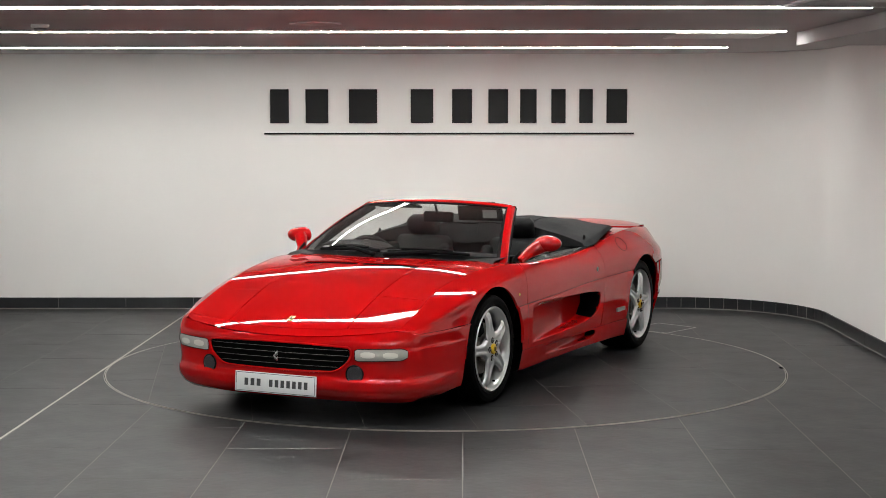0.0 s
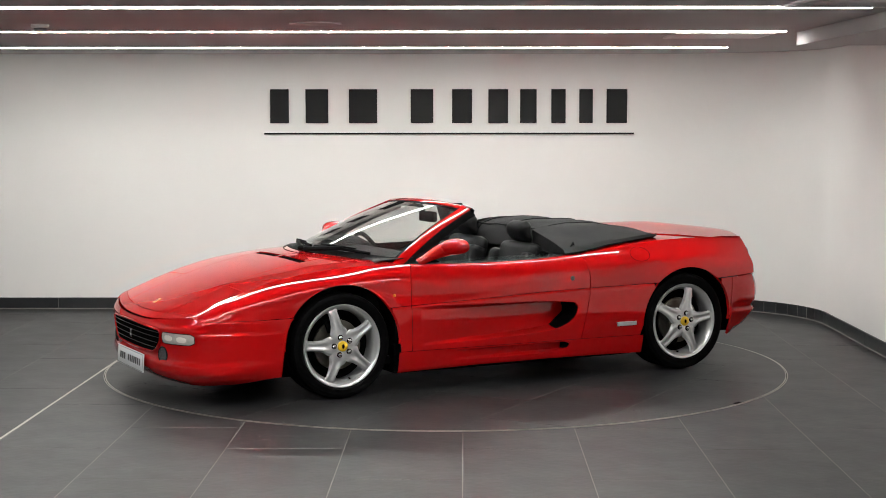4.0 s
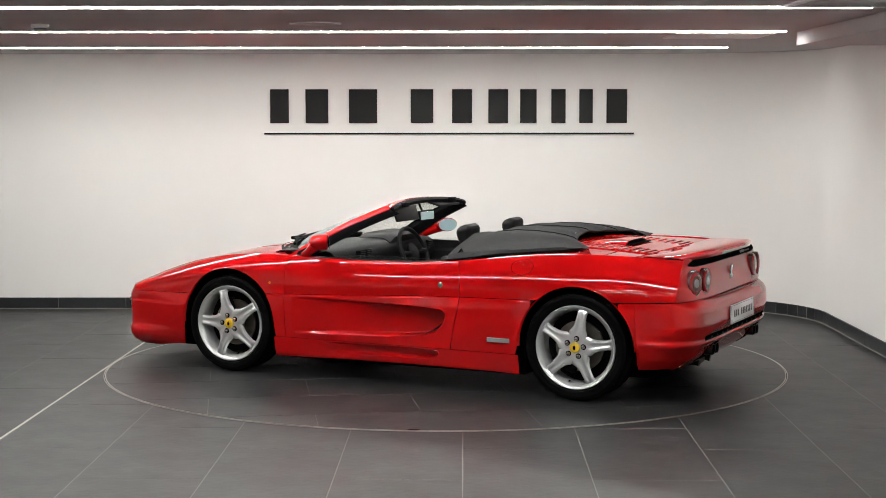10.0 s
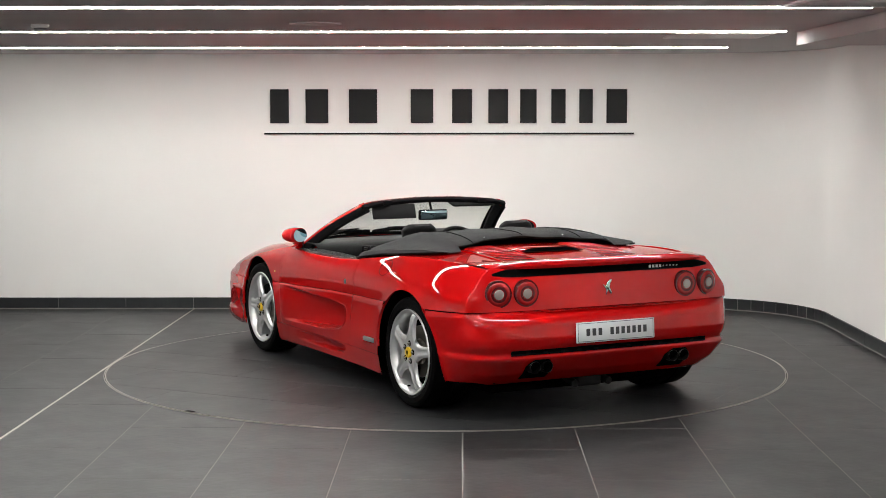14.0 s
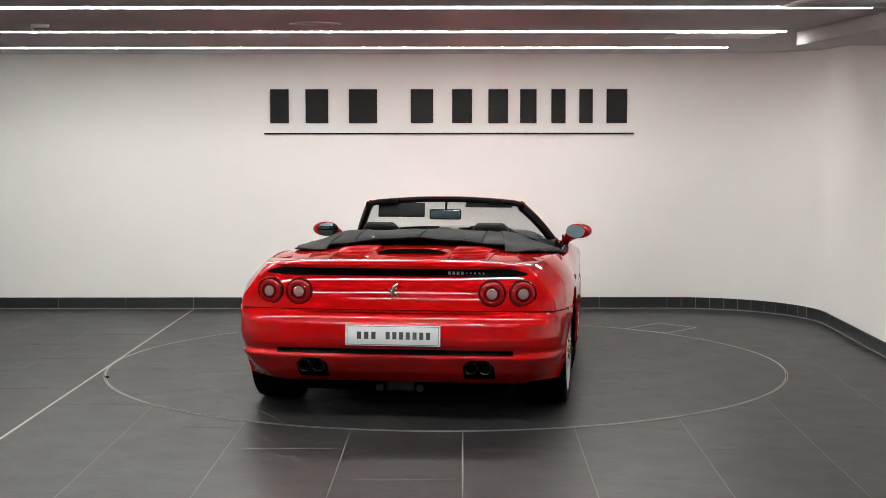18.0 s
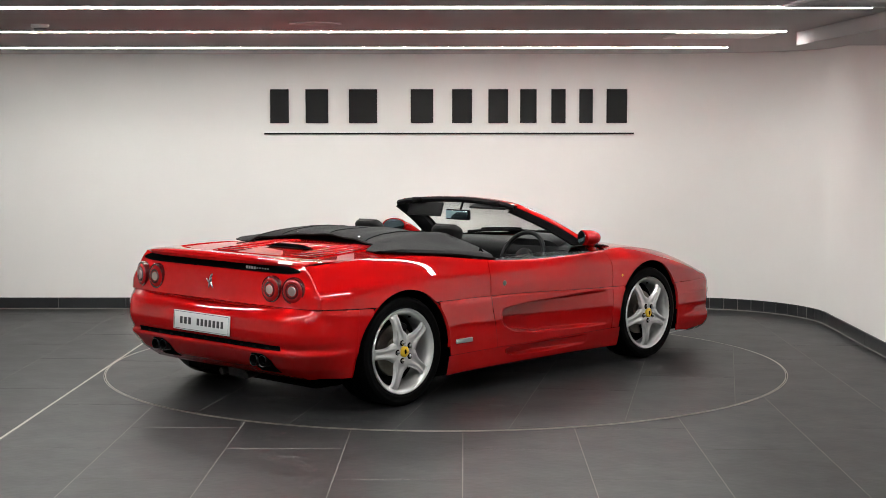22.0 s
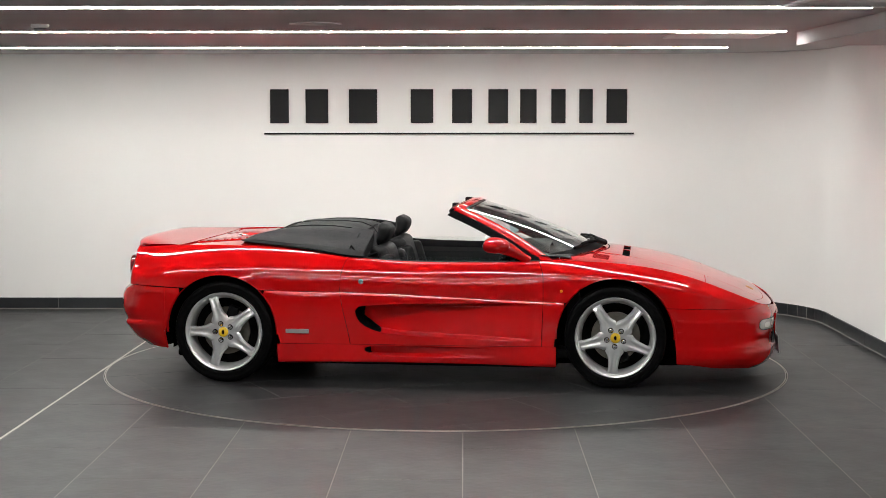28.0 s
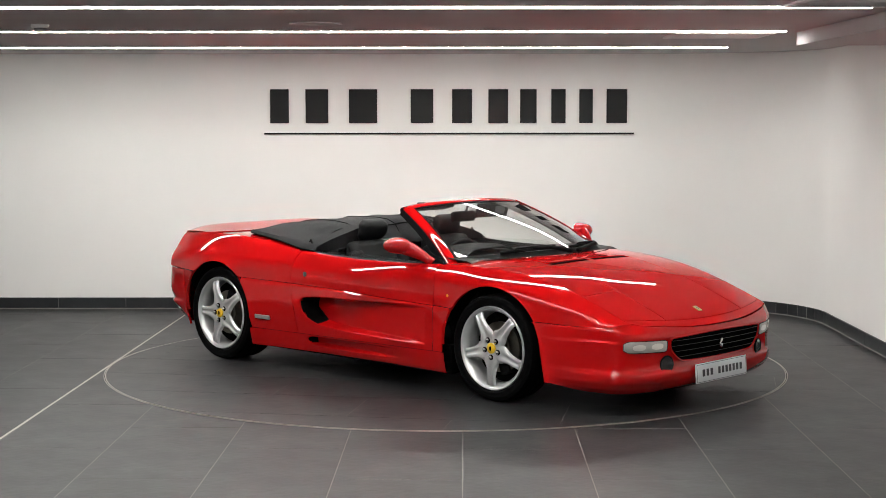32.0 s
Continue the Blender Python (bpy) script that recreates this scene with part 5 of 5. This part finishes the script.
def build_mirrors(car):
    for s in (1, -1):
        c = Vector((.50, s * .898, .880))
        face = Matrix.Translation(c) @ Matrix.Rotation(radians(s * 28), 4, "Z") @ Matrix.Rotation(radians(90), 4, "Y") @ Matrix.Diagonal((.050, .086, 1, 1))
        prof = [(.93, -.045), (1.0, -.041), (1.02, -.02), (1.0, .002), (.93, .028), (.80, .048), (.58, .063), (.30, .072), (.05, .075)]
        mir = part("door_mirror", lathe(bmesh.new(), prof, 40, face), M_RED, car, "red body-coloured door mirror")
        tilt = Matrix.Translation(c) @ Matrix.Rotation(radians(s * 33), 4, "Z") @ Matrix.Translation((-.050, 0, 0)) @ Matrix.Rotation(radians(93), 4, "Y") @ Matrix.Diagonal((.050, .086, 1, 1))
        part("mirror_glass", lathe(bmesh.new(), [(.90, -.001), (.90, -.0025), (.02, -.0025)], 36, tilt), M_MIRROR, mir, "tinted mirror glass")
        pts = spline2(np.array([(.515, s * .880, .874), (.56, s * .848, .856), (.605, s * .818, .830), (.645, s * .797, .804), (.685, s * .783, .778)]), 14)
        part("mirror_arm", tube(bmesh.new(), pts, .030, 16, np.interp(np.linspace(0, 1, 14), [0, .25, .55, .8, 1], [1.55, 1.45, 1.10, .88, .95])), M_RED, mir)
        P = np.array([[(.76, s * .772, .772), (.745, s * .765, .800)], [(.66, s * .79, .776), (.645, s * .775, .845)], [(.60, s * .80, .774), (.595, s * .785, .776)]])
        part("mirror_base", grid(bmesh.new(), P, .008, (0, s, 0)), M_BLACK, mir)


def pad(bm, m, sx, sy, sz, bevel=.03, segs=4):
    return box(bm, -sx / 2, sx / 2, -sy / 2, sy / 2, -sz / 2, sz / 2, bevel, segs, m)


def build_interior(car):
    bm = bmesh.new()
    box(bm, -.45, 1.0, -.74, .74, .17, .22)
    box(bm, .92, 1.0, -.72, .72, .2, .74)
    box(bm, -.50, -.44, -.80, .80, .2, .80, .02, 2)
    part("cabin_tub", bm, M_LEATHER, car, "black cabin floor and bulkhead")
    part("centre_console", box(bmesh.new(), -.42, .62, -.11, .11, .22, .47, .04, 3), M_LEATHER, car)
    bm = tube(bmesh.new(), [(.22, .0, .46), (.21, 0, .60)], .006, 8)
    ellipsoid(bm, (.21, 0, .615), (.022, .022, .022))
    part("gear_lever", bm, M_CHROME, car)
    for s in (1, -1):
        y = s * .36
        seat = part("seat", pad(bmesh.new(), pose(.02, y, .36, 0, -8, 0), .50, .46, .15, .05), M_LEATHER, car, "black leather sports seat")
        bk = pad(bmesh.new(), pose(-.245, y, .60, 0, -16, 0), .13, .42, .50, .055)
        part("backrest", bk, M_LEATHER, seat)
        for t in (1, -1):
            part("bolster", pad(bmesh.new(), pose(-.205, y + t * .205, .58, 0, -16, t * 12), .15, .085, .42, .038), M_LEATHER, seat)
            part("headrest_post", tube(bmesh.new(), [(-.297, y + t * .055, .80), (-.305, y + t * .055, .90)], .006, 8), M_CHROME, seat)
        hr = bmesh.new()
        ring = []
        for k in range(13):
            a = k / 12
            half = .118 * (1 - .30 * max(0.0, abs(2 * a - 1) - .55) / .45)
            cx, cz = -.318 + .030 * math.sin(math.pi * a * .9) + .018 * a, .838 + .145 * a
            deep = .050 * math.sqrt(max(.03, 1 - (2 * a - 1) ** 4)) * (.72 + .35 * a)
            ring.append([(cx + deep * math.copysign(abs(math.cos(b)) ** .7, math.cos(b)), y + half * math.copysign(abs(math.sin(b)) ** .55, math.sin(b)), cz) for b in np.linspace(0, 2 * math.pi, 25)[:-1]])
        vs = [[hr.verts.new(q) for q in r] for r in ring]
        for r0, r1 in zip(vs, vs[1:]):
            for k in range(24):
                hr.faces.new((r0[k], r0[(k + 1) % 24], r1[(k + 1) % 24], r1[k]))
        hr.faces.new(vs[0][::-1])
        hr.faces.new(vs[-1])
        part("headrest", hr, M_LEATHER, seat)
        part("belt_guide", tube(bmesh.new(), [(-.36, s * .60, .78), (-.30, s * .58, .80), (-.12, s * .60, .45)], .012, 8), M_BLACK, seat)
    # dashboard
    prof = [(1.045, .780), (.95, .812), (.80, .822), (.66, .822), (.58, .815), (.545, .79), (.53, .74), (.55, .66), (.60, .60), (.70, .56)]
    rows = [[(x - .04 * (abs(y) / .7) ** 2, y, z - .012 * (abs(y) / .7) ** 2) for x, z in prof] for y in np.linspace(-.72, .72, 30)]
    dash = part("dashboard", grid(bmesh.new(), np.array(rows), .005, (-.5, 0, 1)), M_LEATHER, car, "black leather dashboard")
    bm = bmesh.new()
    rows = [[(x, y, z + .040 * (1 - ((y + .37) / .24) ** 4)) for x, z in ((.80, .815), (.70, .832), (.60, .828), (.545, .80), (.55, .72))] for y in np.linspace(-.61, -.13, 20)]
    part("instrument_binnacle", grid(bm, np.array(rows), .004, (-.5, 0, 1)), M_LEATHER, dash)
    for y, w in ((.345, .085), (.25, .085), (-.66, .08)):
        vent = part("air_vent", box(bmesh.new(), .500, .53, y - w / 2, y + w / 2, .715, .785, .006, 2), M_BLACK, dash)
        for k in range(5):
            part("vane", box(bmesh.new(), .494, .502, y - w / 2 + .008, y + w / 2 - .008, .722 + k * .013, .726 + k * .013), M_CAST, vent, smooth=False)
    # steering wheel
    m = Matrix.Translation((.47, -.35, .72)) @ Matrix.Rotation(radians(-66), 4, "Y")
    bm = bmesh.new()
    R, r, n, k = .178, .015, 48, 10
    V = [[bm.verts.new(m @ Vector(((R + r * math.cos(2 * math.pi * j / k)) * math.cos(2 * math.pi * i / n), (R + r * math.cos(2 * math.pi * j / k)) * math.sin(2 * math.pi * i / n), r * math.sin(2 * math.pi * j / k)))) for j in range(k)] for i in range(n)]
    for i in range(n):
        for j in range(k):
            bm.faces.new((V[i][j], V[(i + 1) % n][j], V[(i + 1) % n][(j + 1) % k], V[i][(j + 1) % k]))
    bmesh.ops.recalc_face_normals(bm, faces=bm.faces)
    sw = part("steering_wheel", bm, M_LEATHER, car, "black leather three-spoke steering wheel")
    part("wheel_boss", lathe(bmesh.new(), [(.07, -.03), (.068, .0), (.05, .012), (.002, .014)], 32, m), M_LEATHER, sw)
    for a in (90, -90, 180):
        part("wheel_spoke", tube(bmesh.new(), [m @ Vector((.05 * math.cos(radians(a)), .05 * math.sin(radians(a)), 0)), m @ Vector((.17 * math.cos(radians(a)), .17 * math.sin(radians(a)), 0))], .014, 8), M_LEATHER, sw)
    part("steering_column", tube(bmesh.new(), [(.48, -.35, .71), (.66, -.35, .65)], .035, 12), M_LEATHER, sw)


def build_soft_top(car):
    """The folded hood: a broad cover behind the seats and a padded horn along each side."""
    prof = [(0, -.165), (.03, -.09), (.10, -.035), (.22, -.008), (.40, .004), (.60, .004), (.78, .000), (.90, -.008), (.97, -.018), (1.0, -.030), (.985, -.038)]

    def shape(y):
        e = abs(y) / .70
        return e, .944 + .016 * (1 - e ** 2) - .085 * max(0, e - .72) ** 2 / .0784, -.345 - .03 * (1 - e), -.965 - .21 * e ** 2

    def cover_z(x, y):
        e, top, xf, xr = shape(y)
        t = (x - xf) / (xr - xf)
        if t < 0 or t > 1 or e > 1:
            return 0.0
        return top + float(np.interp(t, [k[0] for k in prof[:10]], [k[1] for k in prof[:10]])) - .035 * e ** 2 * t

    rows = []
    for i in range(41):
        y = -.70 + 1.40 * i / 40
        row = []
        e, top, xf, xr = shape(y)
        for t, dz in prof:
            x = xf + (xr - xf) * t
            wob = .004 * math.sin(9 * y + 7 * t) + .003 * math.sin(23 * y - 5 * t)
            row.append((x, y, top + dz + wob - (.035 * e ** 2) * t))
        rows.append(row)
    soft = part("folded_hood", grid(bmesh.new(), np.array(rows), .008), M_FABRIC, car, "folded black fabric hood cover")
    P = np.array(rows)
    for i in (9, 20, 31):
        part("seam", tube(bmesh.new(), P[i, 1:10] + np.array([0, 0, .002]), .0035, 6), M_BLACK, soft)
    part("front_piping", tube(bmesh.new(), P[:, 2] + np.array([.001, 0, .001]), .005, 6), M_BLACK, soft)
    # upright black sheet that draws the shade between cover and deck
    under = [[(p[0] + .035, p[1], p[2] - .004), (p[0] + .040, p[1], float(DECKZ(p[0])) - .012)] for p in P[2:39, 9]]
    part("hood_gap", grid(bmesh.new(), np.array(under), .004, (-1, 0, 0)), M_VOID, soft, "black sheet for the shade under the raised rear edge")
    for i in (12, 28):
        part("press_stud", lathe(bmesh.new(), [(.006, .0), (.006, .004), (.003, .006)], 12, Matrix.Translation(P[i, 8]) @ Matrix.Rotation(radians(-20), 4, "Y")), M_CHROME, soft, "small bright press stud")
    part("rear_piping", tube(bmesh.new(), P[:, 9] + np.array([-.002, 0, 0]), .006, 6), M_BLACK, soft)
    for s in (1, -1):
        rows = []
        for i in range(31):
            t = i / 30
            x = -.345 - .825 * t
            wid = .165 * (1 - .50 * t) * math.sqrt(max(.02, min(1, (1 - t) / .10))) * (.75 + .25 * min(1, t / .12))
            yo = .705 - .06 * t + wid
            yi = .42 + .12 * t
            base = float(np.interp(x, [-1.2, -1.0, -.68, -.43, -.33], [.885, .868, .842, .806, .795]))
            top = float(np.interp(t, [0, .12, .45, .75, .93, 1], [.930, .948, .950, .936, .912, .892]))
            row = []
            for q in (0, .02, .06, .14, .26, .40, .55, .70, .85, 1.0):
                y = yo + (yi - yo) * q
                rise = .018 * float(smooth01(0, .06, q)) * min(1, (1 - t) / .15 + .2)
                z = base - .004 + rise + (top - base - .014) * max(0.0, q - .02) ** .85 + .006 * math.sin(9 * t + 5 * q) * q * (1 - q) * 2
                row.append((x, s * y, max(z, cover_z(x, y) + .005) if q > .3 else z))
            rows.append(row)
        rows = np.array(rows)
        bm = grid(bmesh.new(), rows, .006, (0, 0, 1))
        # upright front end of the flap
        low = rows[0].copy()
        low[:, 2] = np.minimum(rows[0][:, 2], .792)
        low[:, 0] -= .015
        grid(bm, np.array([rows[0], low]), .004, (1, 0, 0))
        horn = part("hood_horn", bm, M_FABRIC, soft, "black fabric cover flap lying over the flank")
        piping = [(p[0], p[1] + s * .003, p[2] + .003) for p in rows[:, 0]]
        part("piping", tube(bmesh.new(), piping, .005, 6), M_BLACK, horn)
        # frame link showing at the horn's front
        part("hood_link", tube(bmesh.new(), [(-.37, s * .79, .785), (-.43, s * .785, .86), (-.46, s * .78, .80)], .008, 8), M_BLACK, soft)


def build_car():
    car = tagged(new("sports_car"), "glossy red open two-seat sports car with a folded black hood", "car")
    build_front(car)
    build_sides(car)
    build_rear(car)
    build_under(car)
    for s in (1, -1):
        build_wheel(car, 1.224, s, .316, .225, .842, 69 if s > 0 else 50)
        build_wheel(car, -1.224, s, .320, .265, .908, 43 if s > 0 else 36)
    build_windscreen(car)
    build_mirrors(car)
    build_interior(car)
    build_soft_top(car)
    return car


def build_bulkhead():
    bm = box(bmesh.new(), 2.25, RIGHT_X + .01, BACK_Y - .01, -.37, 2.12, CEIL_Z + .01)
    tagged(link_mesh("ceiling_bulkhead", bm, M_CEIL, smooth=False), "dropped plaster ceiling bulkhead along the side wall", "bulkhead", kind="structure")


def build_floor_hatch():
    """A thin square metal frame let into the floor behind the turntable."""
    c = [Vector((1.42, 1.78, 0)), Vector((1.73, 2.12, 0)), Vector((1.99, 1.85, 0)), Vector((1.72, 1.53, 0))]
    hatch = tagged(new("floor_hatch"), "thin pale square frame of a floor box let into the tiles", "floor hatch")
    for a, b in zip(c, c[1:] + c[:1]):
        d = (b - a).normalized()
        n = Vector((-d.y, d.x, 0)) * .004
        bm = bmesh.new()
        lo = [bm.verts.new(p + Vector((0, 0, -.004))) for p in (a - n, b - n, b + n, a + n)]
        hi = [bm.verts.new(p + Vector((0, 0, -.0022))) for p in (a - n, b - n, b + n, a + n)]
        bm.faces.new(hi)
        for k in range(4):
            bm.faces.new((lo[k], lo[(k + 1) % 4], hi[(k + 1) % 4], hi[k]))
        part("frame_bar", bm, M_PALE, hatch, smooth=False)


build_room()
build_bulkhead()
build_floor_hatch()
build_strips()
TABLE = build_turntable()
part("finger_slot", box(bmesh.new(), -.03, .03, -.012, .012, -.001, .002, .004, 2, pose(-.815, 2.085, 0, 0, 0, 21.4)), M_VOID, TABLE, "small black lifting slot near the rim")
CAR = build_car()
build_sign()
build_ceiling_things()
build_skirting()
build_floor()


def motions():
    rows_table, rows_car = [], []
    for k in range(33):
        r = Matrix.Rotation(radians(TURN_START + TURN_RATE * k), 4, "Z")
        rows_table.append((float(k), r))
        rows_car.append((float(k), r @ Matrix.Translation(CAR_OFFSET)))
    walk(TABLE, rows_table)
    walk(CAR, rows_car)


motions()
